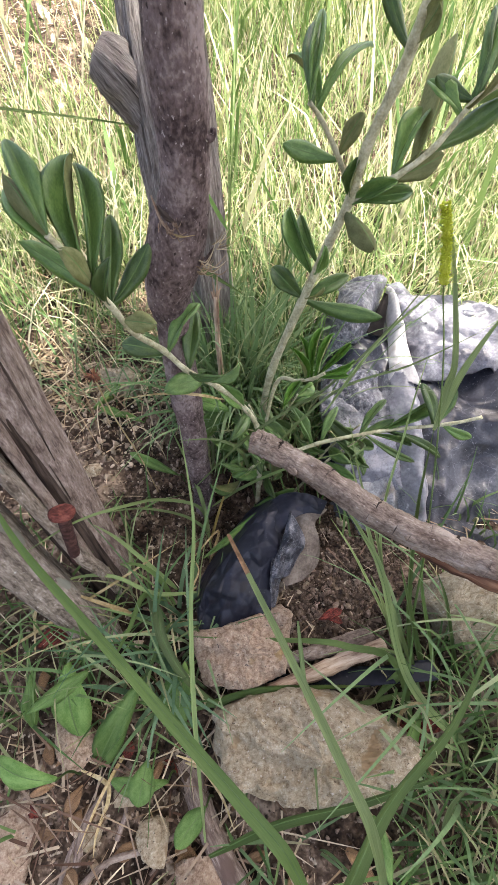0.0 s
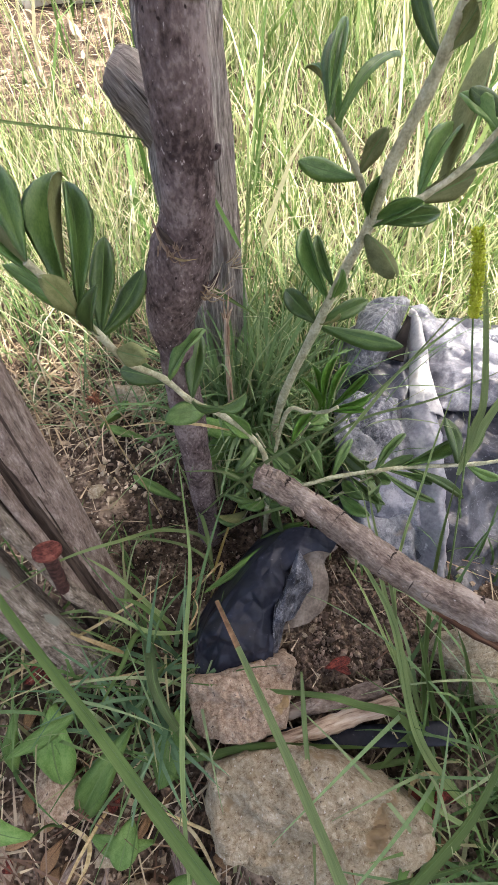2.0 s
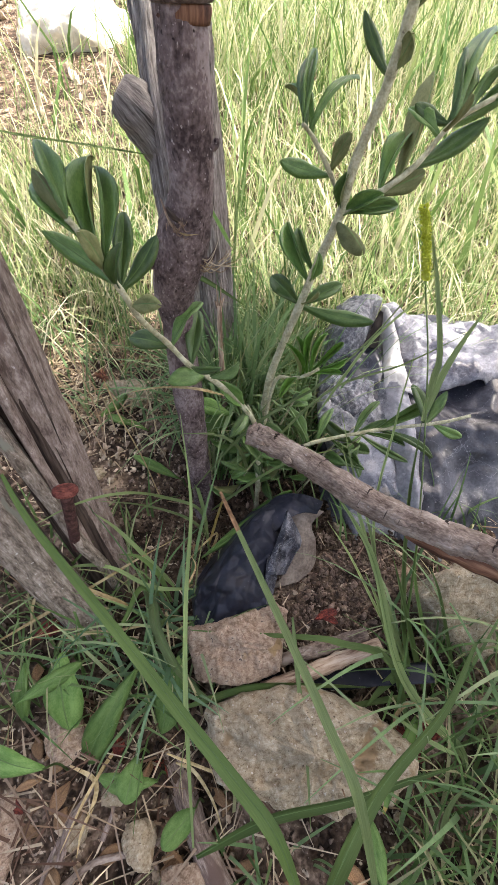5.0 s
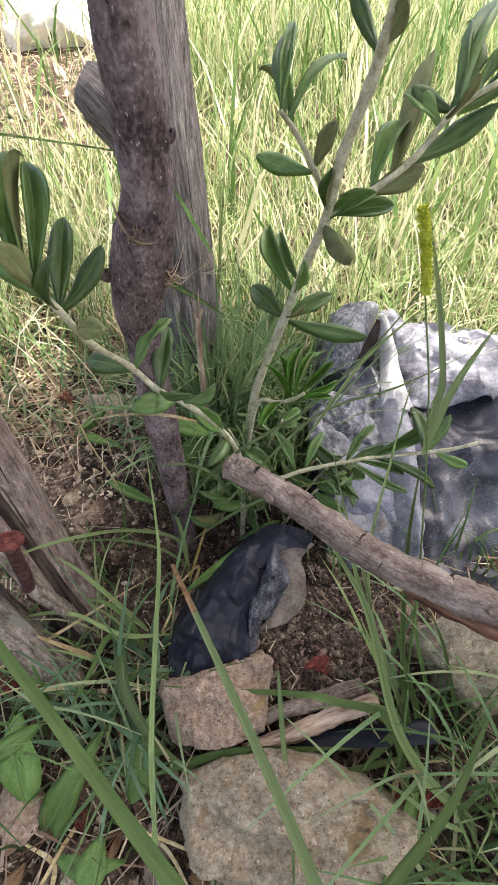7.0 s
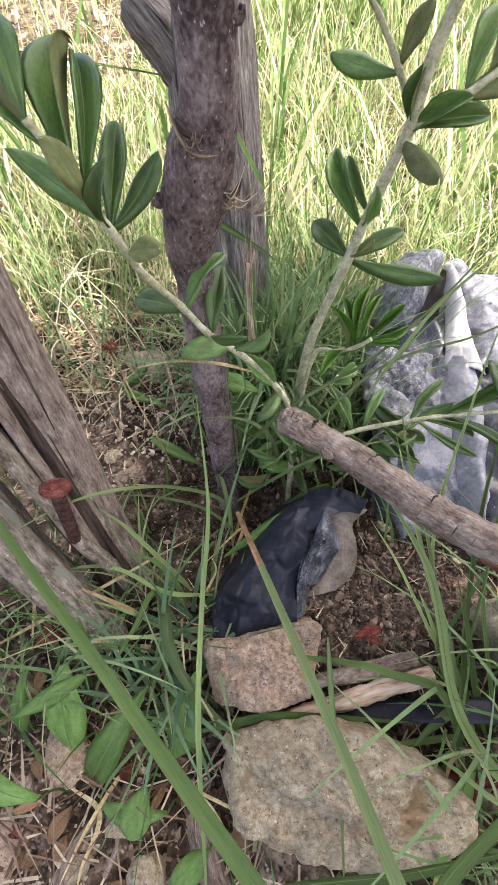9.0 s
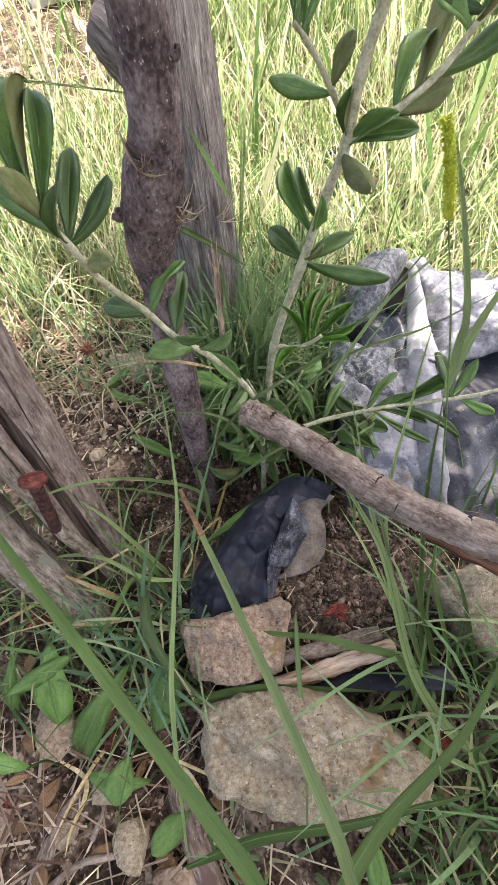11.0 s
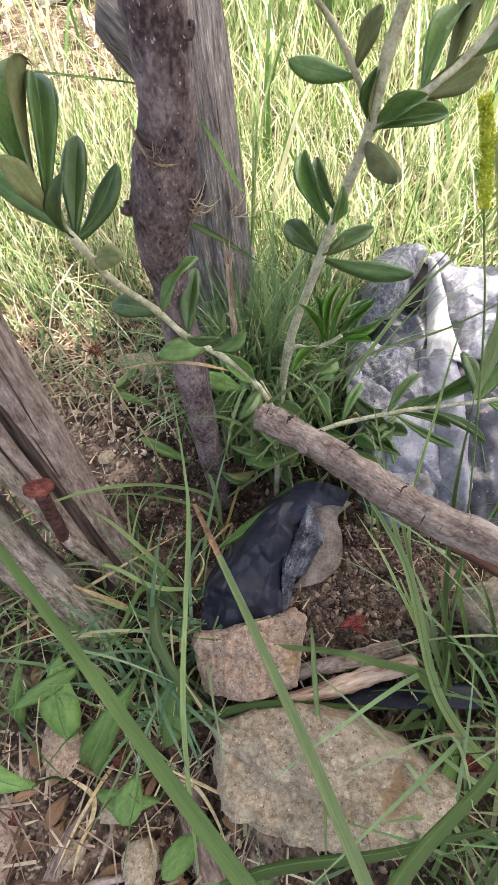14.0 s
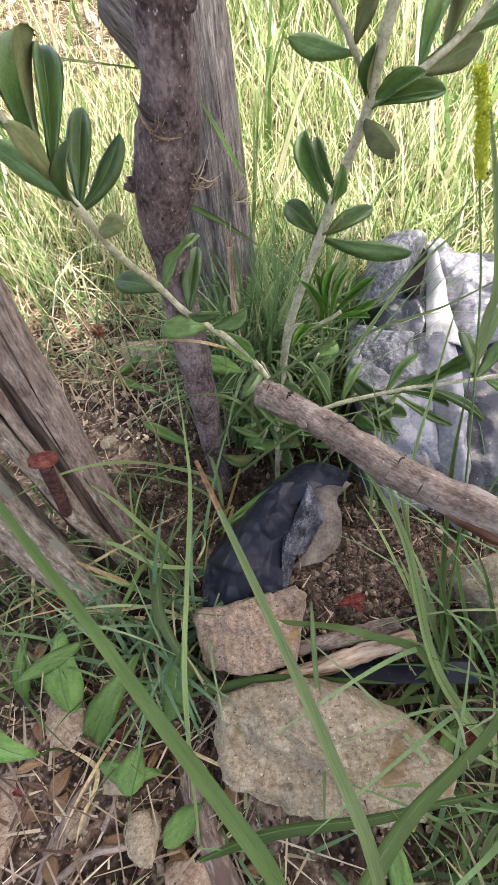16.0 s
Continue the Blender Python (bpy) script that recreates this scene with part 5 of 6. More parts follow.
sheet("bag_fold", bag_fold, SCUFFED, bag, 60, 60, "shiny creased black fold")


# ---- stones ----
broken_stone((-0.003, 0.162, 0.006), 30, [(2, 0.045), (32, 0.059), (46, 0.054), (68, 0.037), (110, 0.028), (145, 0.033), (166, 0.057), (178, 0.059), (220, 0.059), (245, 0.043), (293, 0.041), (327, 0.05)], 0.05, PINK_STONE, "pinkish broken stone against the black bag", 1.3)
broken_stone((0.066, 0.081, -0.024), 28, [(22, 0.071), (40, 0.054), (74, 0.047), (117, 0.053), (148, 0.078), (167, 0.101), (187, 0.101), (201, 0.091), (235, 0.063), (290, 0.06), (330, 0.088), (346, 0.099), (359, 0.102)], 0.07, STONE, "large flat pale cream stone with ochre patches", 4.2)
rock("stone", (0.256, 0.222, 0.004), (0.08, 0.055, 0.084), STONE, "rough brown stone under the sack's edge", 23, (0, 10, 30), rough=0.26)
rock("stone", (-0.235, 0.02, -0.09), (0.05, 0.09, 0.03), PINK_STONE, "long grey slab of stone half in the soil", 31, (0, 0, -25))
rock("stone", (-0.20, 0.56, 0.055), (0.045, 0.035, 0.03), STONE, "grey stone in the grass behind the stump", 33, (0, 0, 20))
rock("stone", (-0.215, 0.405, 0.005), (0.022, 0.02, 0.016), STONE, "small yellowish lump of stone in the soil", 35, (0, 0, 20))
rock("white_boulder", (-0.66, 2.2, 0.59), (0.25, 0.19, 0.17), WHITE_ROCK, "white sunlit boulder on the bank", 41, (0, 0, 20), category="boulder")


# ---- sticks ----
def stick(name, points, r0, r1, mat, label, seed, end_mat=None, rough=0.12, sides=16, category="stick", bend=0.0):
    line = smooth_line(points, 8)
    bm = tube(line, lambda t: (r0 + (r1 - r0) * t) * (1 + 0.1 * math.sin(t * 23 + seed) ** 8), sides, rough, 45, origin=line[0], seed=seed, ridge=0.08, ridges=3)
    if end_mat:
        bm.faces.ensure_lookup_table()
        bm.faces[-1].material_index = bm.faces[-2].material_index = 1
    ob = part(name, bm, [mat, end_mat] if end_mat else mat)
    ob.location = line[0]
    return tagged(ob, label, category)


PROP = [(0.004, 0.286, 0.186), (0.026, 0.276, 0.182), (0.063, 0.252, 0.176), (0.116, 0.211, 0.167), (0.164, 0.181, 0.166), (0.21, 0.155, 0.165), (0.3, 0.09, 0.15), (0.42, -0.05, 0.01), (0.48, -0.12, -0.14)]
prop = thing("stick", (0.48, -0.12, -0.12), "bare brown stick propped over the bag", "stick")
prop_line = smooth_line(PROP, 26)
part("bark", tube(prop_line, lambda t: (0.0112 + 0.003 * t) * (1 + 0.05 * math.sin(t * 19 + 2) ** 30 - 0.07 * math.sin(t * 41 + 1) ** 160 + 0.12 * math.exp(-((t - 0.085) / 0.02) ** 2)), 40, 0.14, 75, origin=prop.location, seed=3, ridge=0.1, ridges=3), STICK_BARK, prop)
for a, l, turn in ((0.075, 0.016, 0.4), (0.105, 0.012, 1.2), (0.2, 0.011, 0.2), (0.31, 0.013, 0.9), (0.43, 0.012, 0.5)):
    i = int(a * (len(prop_line) - 1))
    s, d = prop_line[i], (prop_line[i + 1] - prop_line[i]).normalized()
    e = d.cross(Vector((0, 0, 1))).normalized()
    up = (e * math.cos(turn) + e.cross(d) * math.sin(turn)) * (0.0114 + 0.003 * a)
    part("loose_bark", tube(smooth_line([s + up * 0.9 - d * l * 0.5, s + up * 1.05, s + up * 1.2 + d * l * 0.5], 5), lambda t: 0.0032 * math.sin(math.pi * (0.12 + 0.8 * t)), 9, 0.5, 160, origin=prop.location, flat=0.45, seed=a * 9), STICK_BARK, prop, "lifted scale of bark")
rng = random.Random(17)
for share in (0.07, 0.13, 0.21, 0.27, 0.36, 0.42, 0.5, 0.6):
    i = int(share * (len(prop_line) - 1))
    s, d = prop_line[i], (prop_line[i + 1] - prop_line[i]).normalized()
    e = d.cross(Vector((0, 0, 1))).normalized()
    g = e.cross(d)
    turn, span, r = rng.uniform(0.2, 2.0), rng.uniform(1.0, 2.2), 0.0112 + 0.003 * share
    arc = [s + (e * math.cos(turn + span * k / 9) + g * math.sin(turn + span * k / 9)) * r + d * rng.uniform(-0.0012, 0.0012) for k in range(10)]
    part("bark_crack", tube(arc, lambda t: 0.0009 * math.sin(math.pi * (0.1 + 0.8 * t)), 6, origin=prop.location), DARK_WOOD, prop, "dark crack across the bark")
torn = [p + Vector((-0.002, -0.004, -0.0085)) for p in prop_line[92:170:3]]
part("torn_wood", tube(torn, lambda t: 0.0095 * math.sin(math.pi * (0.1 + 0.85 * t)) ** 0.5, 14, 0.25, 60, origin=prop.location, seed=4, ridge=0.25, ridges=4), RAW_WOOD, prop, "reddish torn wood where the bark has split")
part("cut_end", tube([prop_line[0] + Vector((-0.0015, 0.0006, 0)), prop_line[0] + Vector((0.003, -0.001, 0))], lambda t: 0.0088, 16, 0.1, 80, origin=prop.location), STICK_BARK, prop)
stick("splinter", [(0.02, 0.131, -0.028), (0.06, 0.143, -0.022), (0.1, 0.156, -0.014), (0.146, 0.169, -0.008)], 0.0065, 0.009, SPLINTER_WOOD, "pale split piece of wood between the stones", 5, sides=9, rough=0.3)
stick("splinter", [(0.035, 0.158, -0.026), (0.085, 0.17, -0.018), (0.135, 0.182, -0.01)], 0.007, 0.008, STICK_BARK, "dark broken piece of wood beside the pale one", 6, sides=9, rough=0.3)
stick("dead_branch", [(-0.092, 0.118, -0.09), (-0.063, 0.072, -0.092), (-0.043, 0.033, -0.1), (-0.01, -0.016, -0.108), (0.02, -0.08, -0.12)], 0.012, 0.011, POST_WOOD, "grey dead branch lying on the soil", 7)
stick("dead_twig", [(-0.12, 0.075, -0.07), (-0.145, 0.045, -0.078), (-0.165, 0.01, -0.083), (-0.172, -0.03, -0.09)], 0.005, 0.004, POST_WOOD, "thin grey dead twig on the soil", 8, sides=9)
stub = thing("brown_stub", (-0.034, 0.47, 0.03), "frayed broken brown stalk standing in the grass", "stalk")
part("stalk", tube(smooth_line([(-0.034, 0.46, 0.02), (-0.036, 0.452, 0.14), (-0.038, 0.456, 0.2), (-0.038, 0.46, 0.245)], 6), lambda t: 0.004 - 0.001 * t, 8, 0.4, 70, origin=stub.location), SPLINTER_WOOD, stub)
for dx, dz in ((-0.003, 0.27), (0.003, 0.275), (0.0065, 0.255), (-0.007, 0.248)):
    part("splinter", tube([Vector((-0.038, 0.459, 0.235)), Vector((-0.038 + dx * 0.6, 0.461, 0.25)), Vector((-0.038 + dx, 0.466, dz))], lambda t: 0.0022 * (1.05 - t), 5, 0.3, 90, origin=stub.location), SPLINTER_WOOD, stub)
strip = thing("plastic_strip", (0.1, 0.14, -0.05), "dark strip of plastic pressed under the stone", "plastic")
sheet("strip", lambda u, v: Vector((0.02 + 0.18 * u, 0.128 + 0.02 * v + 0.012 * u, -0.036 + 0.012 * u + 0.006 * noise.noise(Vector((u * 5, v, 2))))), BLACK_PLASTIC, strip, 30, 5)


# ---- single blades and stems ----
grass_blade([(0.05, -0.03, 0.02), (0.027, 0.002, 0.085), (0.002, 0.024, 0.108), (-0.037, 0.056, 0.133), (-0.092, 0.102, 0.168), (-0.153, 0.152, 0.207), (-0.178, 0.178, 0.230)], 0.0105, BLADE, "broad green grass blade arching over the soil", taper=0.8)
grass_blade([(0.09, -0.03, 0.06), (0.071, 0.011, 0.141), (0.056, 0.037, 0.164), (0.036, 0.068, 0.192), (0.011, 0.104, 0.226), (-0.012, 0.135, 0.261)], 0.0062, PALE_BLADE, "yellowing grass blade with a dry tip", taper=0.75, tip=BROWN_LEAF)
grass_blade([(0.05, -0.04, 0.0), (0.069, -0.008, 0.058), (0.089, 0.018, 0.066), (0.111, 0.040, 0.072), (0.156, 0.077, 0.089), (0.187, 0.118, 0.112)], 0.011, BLADE, "broad green grass blade low over the stone", taper=0.8)
grass_blade([(0.233, 0.081, -0.091), (0.224, 0.095, -0.071), (0.185, 0.114, -0.033), (0.152, 0.144, 0.015), (0.123, 0.191, 0.106), (0.103, 0.217, 0.137), (0.080, 0.247, 0.157)], 0.0097, PALE_BLADE, "arching green grass blade beside the stones")
grass_blade([(0.191, 0.137, -0.061), (0.165, 0.169, -0.002), (0.125, 0.208, 0.094), (0.108, 0.242, 0.140), (0.095, 0.281, 0.177)], 0.0053, PALE_BLADE, "arching green grass blade beside the stones")
grass_blade([(0.186, 0.136, -0.060), (0.164, 0.178, 0.029), (0.155, 0.230, 0.143), (0.157, 0.263, 0.222)], 0.0050, BLADE, "tall yellow-green grass stem rising over the sack")
grass_blade([(0.157, 0.263, 0.222), (0.163, 0.280, 0.254), (0.165, 0.288, 0.276), (0.156, 0.313, 0.327), (0.144, 0.332, 0.371)], 0.0058, PALE_BLADE, "tall yellow-green grass blade rising over the sack", taper=0.8)
grass_blade([(0.157, 0.263, 0.222), (0.171, 0.283, 0.257), (0.186, 0.297, 0.283), (0.203, 0.309, 0.309)], 0.0062, PALE_BLADE, "tall yellow-green grass blade rising over the sack")
grass_blade([(0.172, 0.152, -0.050), (0.127, 0.222, 0.110), (0.140, 0.277, 0.210), (0.151, 0.305, 0.267)], 0.0026, PALE_BLADE, "thin pale grass stem")
grass_blade([(0.163, 0.173, -0.038), (0.126, 0.218, 0.106), (0.105, 0.255, 0.162), (0.092, 0.291, 0.209)], 0.0028, PALE_BLADE, "thin pale grass stem")
grass_blade([(0.175, 0.182, -0.033), (0.157, 0.202, -0.015), (0.125, 0.263, 0.019), (0.101, 0.306, 0.032)], 0.0036, PALE_BLADE, "thin pale grass stem")
grass_blade([(0.234, 0.151, -0.052), (0.224, 0.165, -0.023), (0.195, 0.186, 0.062), (0.181, 0.200, 0.093)], 0.0048, BLADE, "arching green grass blade beside the stones")
grass_blade([(0.199, 0.137, -0.059), (0.182, 0.165, -0.011), (0.159, 0.177, 0.057), (0.144, 0.204, 0.102)], 0.0067, BLADE, "arching green grass blade beside the stones")
grass_blade([(0.207, 0.141, -0.055), (0.193, 0.172, -0.000), (0.169, 0.197, 0.078), (0.170, 0.225, 0.121)], 0.0043, BLADE, "arching green grass blade beside the stones")
grass_blade([(0.185, 0.132, -0.062), (0.157, 0.173, -0.008), (0.144, 0.201, 0.024), (0.132, 0.225, 0.042)], 0.0053, PALE_BLADE, "arching green grass blade beside the stones")
grass_blade([(0.194, 0.161, -0.044), (0.165, 0.148, -0.021), (0.143, 0.134, -0.030), (0.126, 0.119, -0.035)], 0.0114, BLADE, "short broad grass blade over the stone")
grass_blade([(0.173, 0.075, -0.074), (0.153, 0.147, -0.003), (0.101, 0.160, 0.015), (0.068, 0.165, 0.016), (-0.001, 0.166, 0.018), (-0.060, 0.168, 0.020)], 0.0075, BLADE, "grass blade lying across the stones")
grass_blade([(-0.061, 0.115, -0.039), (-0.017, 0.125, -0.026), (0.019, 0.129, -0.015), (0.085, 0.132, -0.018), (0.133, 0.136, -0.030)], 0.0072, BLADE, "grass blade lying across the stones")
grass_blade([(0.186, 0.135, -0.041), (0.132, 0.124, -0.036), (0.080, 0.110, -0.024), (0.020, 0.100, -0.031)], 0.006, BLADE, "grass blade lying across the stones")
grass_blade([(0.208, 0.081, -0.040), (0.179, 0.088, -0.025), (0.153, 0.103, -0.018), (0.138, 0.113, -0.023)], 0.0043, PALE_BLADE, "arching green grass blade beside the stones")
grass_blade([(0.151, 0.100, -0.041), (0.153, 0.110, -0.025), (0.162, 0.115, -0.012), (0.176, 0.116, -0.021), (0.187, 0.109, -0.045)], 0.0038, STRAW, "curled dry straw by the stone")
grass_blade([(-0.035, 0.007, -0.052), (0.023, 0.025, -0.009), (0.091, 0.037, 0.002), (0.141, 0.049, 0.018), (0.188, 0.060, 0.023)], 0.0088, BLADE, "green grass blade low over the soil")
grass_blade([(0.177, 0.021, -0.061), (0.180, 0.039, -0.025), (0.193, 0.051, -0.003)], 0.0058, PALE_BLADE, "green grass blade low over the soil")
grass_blade([(0.181, 0.116, -0.051), (0.155, 0.084, -0.030), (0.139, 0.062, -0.027), (0.126, 0.036, -0.035)], 0.0161, WEED_TOP, "grass blade with a yellow tip beside the stone", tip=YELLOW, taper=0.9)
grass_blade([(0.051, 0.182, 0.024), (0.054, 0.134, 0.009), (0.060, 0.076, -0.013), (0.059, 0.019, -0.011)], 0.0046, PALE_BLADE, "thin pale grass stem")
grass_blade([(0.058, 0.128, -0.016), (0.074, 0.097, -0.022), (0.087, 0.065, -0.025), (0.095, 0.036, -0.027)], 0.0027, BROWN_LEAF, "thin dark twig over the stone")
grass_blade([(0.143, 0.086, -0.028), (0.128, 0.068, -0.031), (0.111, 0.043, -0.043)], 0.0032, BROWN_LEAF, "thin dark twig over the stone")
grass_blade([(-0.073, 0.080, -0.055), (-0.036, 0.071, -0.063), (0.001, 0.060, -0.059), (0.030, 0.054, -0.061)], 0.0029, STRAW, "dry straw stem fallen across the grass")
grass_blade([(-0.065, 0.076, -0.069), (-0.046, 0.069, -0.064), (-0.026, 0.048, -0.069), (-0.014, 0.025, -0.081)], 0.0034, STRAW, "dry straw stem fallen across the grass")
grass_blade([(-0.042, 0.017, -0.091), (-0.048, 0.097, 0.040), (-0.054, 0.169, 0.079), (-0.050, 0.213, 0.139), (-0.052, 0.235, 0.170), (-0.061, 0.273, 0.219)], 0.0042, PALE_BLADE, "long thin grass stem before the tree")
grass_blade([(-0.050, 0.298, -0.028), (-0.059, 0.333, 0.022), (-0.073, 0.350, 0.074), (-0.094, 0.366, 0.135)], 0.0053, PALE_BLADE, "thin grass blade at the tree's foot")
grass_blade([(-0.053, 0.320, -0.031), (-0.063, 0.328, 0.023), (-0.100, 0.302, 0.074), (-0.116, 0.239, 0.147), (-0.148, 0.210, 0.164), (-0.180, 0.179, 0.166)], 0.0039, PALE_BLADE, "bluish green grass blade by the stump")
grass_blade([(-0.052, 0.312, -0.031), (-0.057, 0.311, 0.001), (-0.084, 0.313, 0.028), (-0.124, 0.294, 0.068), (-0.145, 0.238, 0.136)], 0.0040, PALE_BLADE, "bluish green grass blade by the stump")
grass_blade([(-0.024, 0.322, 0.207), (-0.052, 0.315, 0.219), (-0.086, 0.313, 0.221), (-0.120, 0.315, 0.213)], 0.0025, STRAW, "thin curved straw before the trunk")
grass_blade([(0.011, 0.361, -0.011), (0.002, 0.362, 0.047), (-0.009, 0.316, 0.140), (-0.033, 0.309, 0.165), (-0.067, 0.299, 0.174)], 0.0045, PALE_BLADE, "arching grass blade beside the trunk")
grass_blade([(-0.051, 0.348, -0.002), (-0.011, 0.342, 0.045), (0.041, 0.294, 0.139), (0.101, 0.296, 0.162)], 0.0037, PALE_BLADE, "arching grass blade beside the trunk")
grass_blade([(-0.070, 0.332, 0.055), (-0.005, 0.303, 0.170), (0.041, 0.313, 0.204), (0.073, 0.314, 0.229), (0.131, 0.349, 0.273), (0.207, 0.411, 0.343)], 0.0028, PALE_BLADE, "thin long grass stem leaning to the light")
grass_blade([(0.075, 0.326, 0.183), (0.100, 0.339, 0.223), (0.127, 0.358, 0.254), (0.166, 0.377, 0.284), (0.212, 0.397, 0.312)], 0.0029, PALE_BLADE, "thin long grass stem leaning to the light")
grass_blade([(-0.003, 0.299, 0.121), (0.081, 0.333, 0.204), (0.155, 0.342, 0.233), (0.212, 0.350, 0.263)], 0.0024, PALE_BLADE, "thin long grass stem leaning to the light")
grass_blade([(-0.053, 0.303, -0.029), (-0.038, 0.339, 0.010), (-0.022, 0.360, 0.054)], 0.0035, YELLOW, "dry straw stem fallen across the grass")
grass_blade([(-0.255, 0.153, 0.011), (-0.200, 0.180, 0.031), (-0.153, 0.205, 0.046), (-0.113, 0.229, 0.057), (-0.079, 0.265, 0.046)], 0.0033, STRAW, "dry straw stem fallen across the grass")
grass_blade([(-0.191, 0.161, 0.004), (-0.162, 0.166, 0.012), (-0.127, 0.175, 0.004), (-0.067, 0.192, 0.002)], 0.0039, STRAW, "dry straw stem fallen across the grass")
grass_blade([(-0.123, 0.189, 0.028), (-0.149, 0.192, 0.043), (-0.187, 0.196, 0.067)], 0.0049, STRAW, "dry straw stem fallen across the grass")
grass_blade([(-0.059, 0.220, 0.011), (-0.100, 0.209, 0.031), (-0.141, 0.215, 0.057), (-0.174, 0.208, 0.069), (-0.198, 0.196, 0.066)], 0.0044, PALE_BLADE, "bluish green grass blade by the stump")
grass_blade([(-0.221, 0.195, 0.027), (-0.189, 0.207, 0.058), (-0.159, 0.233, 0.082)], 0.0044, BLADE, "bluish green grass blade by the stump")
grass_blade([(-0.121, 0.229, 0.008), (-0.096, 0.188, 0.034), (-0.087, 0.163, 0.032), (-0.074, 0.144, 0.019), (-0.057, 0.130, -0.003), (-0.033, 0.120, -0.029), (-0.008, 0.123, -0.038)], 0.0112, PALE_BLADE, "bluish green grass blade by the stump")
grass_blade([(-0.089, 0.214, 0.002), (-0.111, 0.207, 0.033), (-0.121, 0.172, 0.032), (-0.138, 0.136, 0.018)], 0.0064, BLADE, "bluish green grass blade by the stump")
grass_blade([(-0.083, 0.210, -0.000), (-0.094, 0.218, 0.042), (-0.112, 0.222, 0.067), (-0.134, 0.224, 0.069)], 0.0055, BLADE, "bluish green grass blade by the stump")
grass_blade([(-0.082, 0.226, 0.005), (-0.097, 0.228, 0.036), (-0.133, 0.238, 0.090), (-0.155, 0.242, 0.112)], 0.0054, PALE_BLADE, "bluish green grass blade by the stump")
grass_blade([(-0.071, 0.198, -0.014), (-0.086, 0.181, 0.011), (-0.097, 0.151, 0.007), (-0.114, 0.123, -0.014)], 0.0048, BLADE, "bluish green grass blade by the stump")
grass_blade([(-0.087, 0.182, -0.020), (-0.098, 0.165, -0.004), (-0.103, 0.137, -0.010), (-0.108, 0.114, -0.031)], 0.0043, PALE_BLADE, "bluish green grass blade by the stump")
grass_blade([(-0.226, 0.160, -0.006), (-0.226, 0.193, 0.025), (-0.206, 0.191, 0.036), (-0.189, 0.182, 0.032), (-0.186, 0.178, 0.022)], 0.0028, STRAW, "thin curled dry grass")
grass_blade([(-0.061, 0.230, 0.004), (-0.064, 0.218, 0.021), (-0.056, 0.234, 0.033), (-0.063, 0.248, 0.035)], 0.0023, STRAW, "thin curled dry grass")
grass_blade([(-0.049, 0.267, -0.008), (-0.040, 0.310, -0.002), (-0.077, 0.251, 0.007)], 0.0034, STRAW, "thin curled dry grass")
grass_blade([(-0.165, 0.068, -0.054), (-0.138, 0.058, -0.054), (-0.135, 0.044, -0.061), (-0.142, 0.023, -0.068), (-0.142, 0.006, -0.071)], 0.0044, STRAW, "curled dry root on the soil")
grass_blade([(-0.120, 0.092, -0.058), (-0.132, 0.066, -0.052), (-0.145, 0.039, -0.058), (-0.156, 0.008, -0.066)], 0.0034, STRAW, "curled dry root on the soil")
grass_blade([(-0.045, 0.702, 0.127), (-0.031, 0.681, 0.238), (-0.031, 0.769, 0.361), (-0.044, 0.848, 0.476), (-0.046, 0.875, 0.520)], 0.0028, STALK, "tall green meadow stem beyond the tree")
grass_blade([(-0.040, 0.702, 0.127), (-0.027, 0.738, 0.298), (-0.021, 0.824, 0.418), (-0.020, 0.882, 0.508)], 0.003, STALK, "tall green meadow stem beyond the tree")
grass_blade([(-0.024, 0.698, 0.285), (-0.011, 0.770, 0.359), (0.014, 0.805, 0.422), (0.044, 0.835, 0.480)], 0.0032, STALK, "tall green meadow stem beyond the tree")
grass_blade([(-0.275, 0.511, 0.414), (-0.240, 0.523, 0.407), (-0.191, 0.549, 0.398), (-0.139, 0.574, 0.388), (-0.115, 0.584, 0.382)], 0.0034, STALK, "thin grey stalk before the old trunk")
grass_blade([(-0.025, 0.517, 0.298), (-0.038, 0.522, 0.319), (-0.057, 0.533, 0.348), (-0.067, 0.532, 0.363)], 0.0047, WEED_TOP, "narrow grass blade before the old trunk")
grass_blade([(-0.085, 0.492, 0.279), (-0.049, 0.482, 0.264), (-0.008, 0.488, 0.235)], 0.0073, BLADE, "narrow grass blade before the old trunk")


# ---- weeds ----
WEED_KINDS = [leaf_mesh("leaf", (WEED_TOP, WEED_TOP, LEAF_RIB), *k) for k in ((0.2, 0.2, 0.8, 1.0), (0.35, 0.3, 0.9), (0.15, -0.15, 0.75, 1.4))]
FRONT_WEEDS = [
    (-0.182, 0.142, 0.016, 0.009, -0.038, -0.038, 0.033),
    (-0.106, 0.132, 0.008, -0.037, -0.048, -0.053, 0.025),
    (-0.068, 0.143, 0.009, -0.009, -0.031, -0.047, 0.030),
    (-0.213, 0.103, -0.000, 0.038, 0.023, 0.009, 0.014),
    (-0.099, 0.074, -0.041, -0.003, -0.025, -0.005, 0.022),
    (-0.041, 0.041, -0.066, -0.019, -0.020, -0.002, 0.019),
    (0.116, -0.012, -0.03, -0.007, 0.03, 0.012, 0.014),
    (-0.080, 0.059, -0.062, -0.037, -0.003, 0.010, 0.017),
    (0.090, 0.056, -0.041, -0.002, 0.034, 0.016, 0.020),
    (-0.216, 0.135, 0.012, -0.001, -0.028, -0.033, 0.014),
    (-0.171, 0.054, -0.006, -0.042, 0.008, 0.003, 0.020),
]
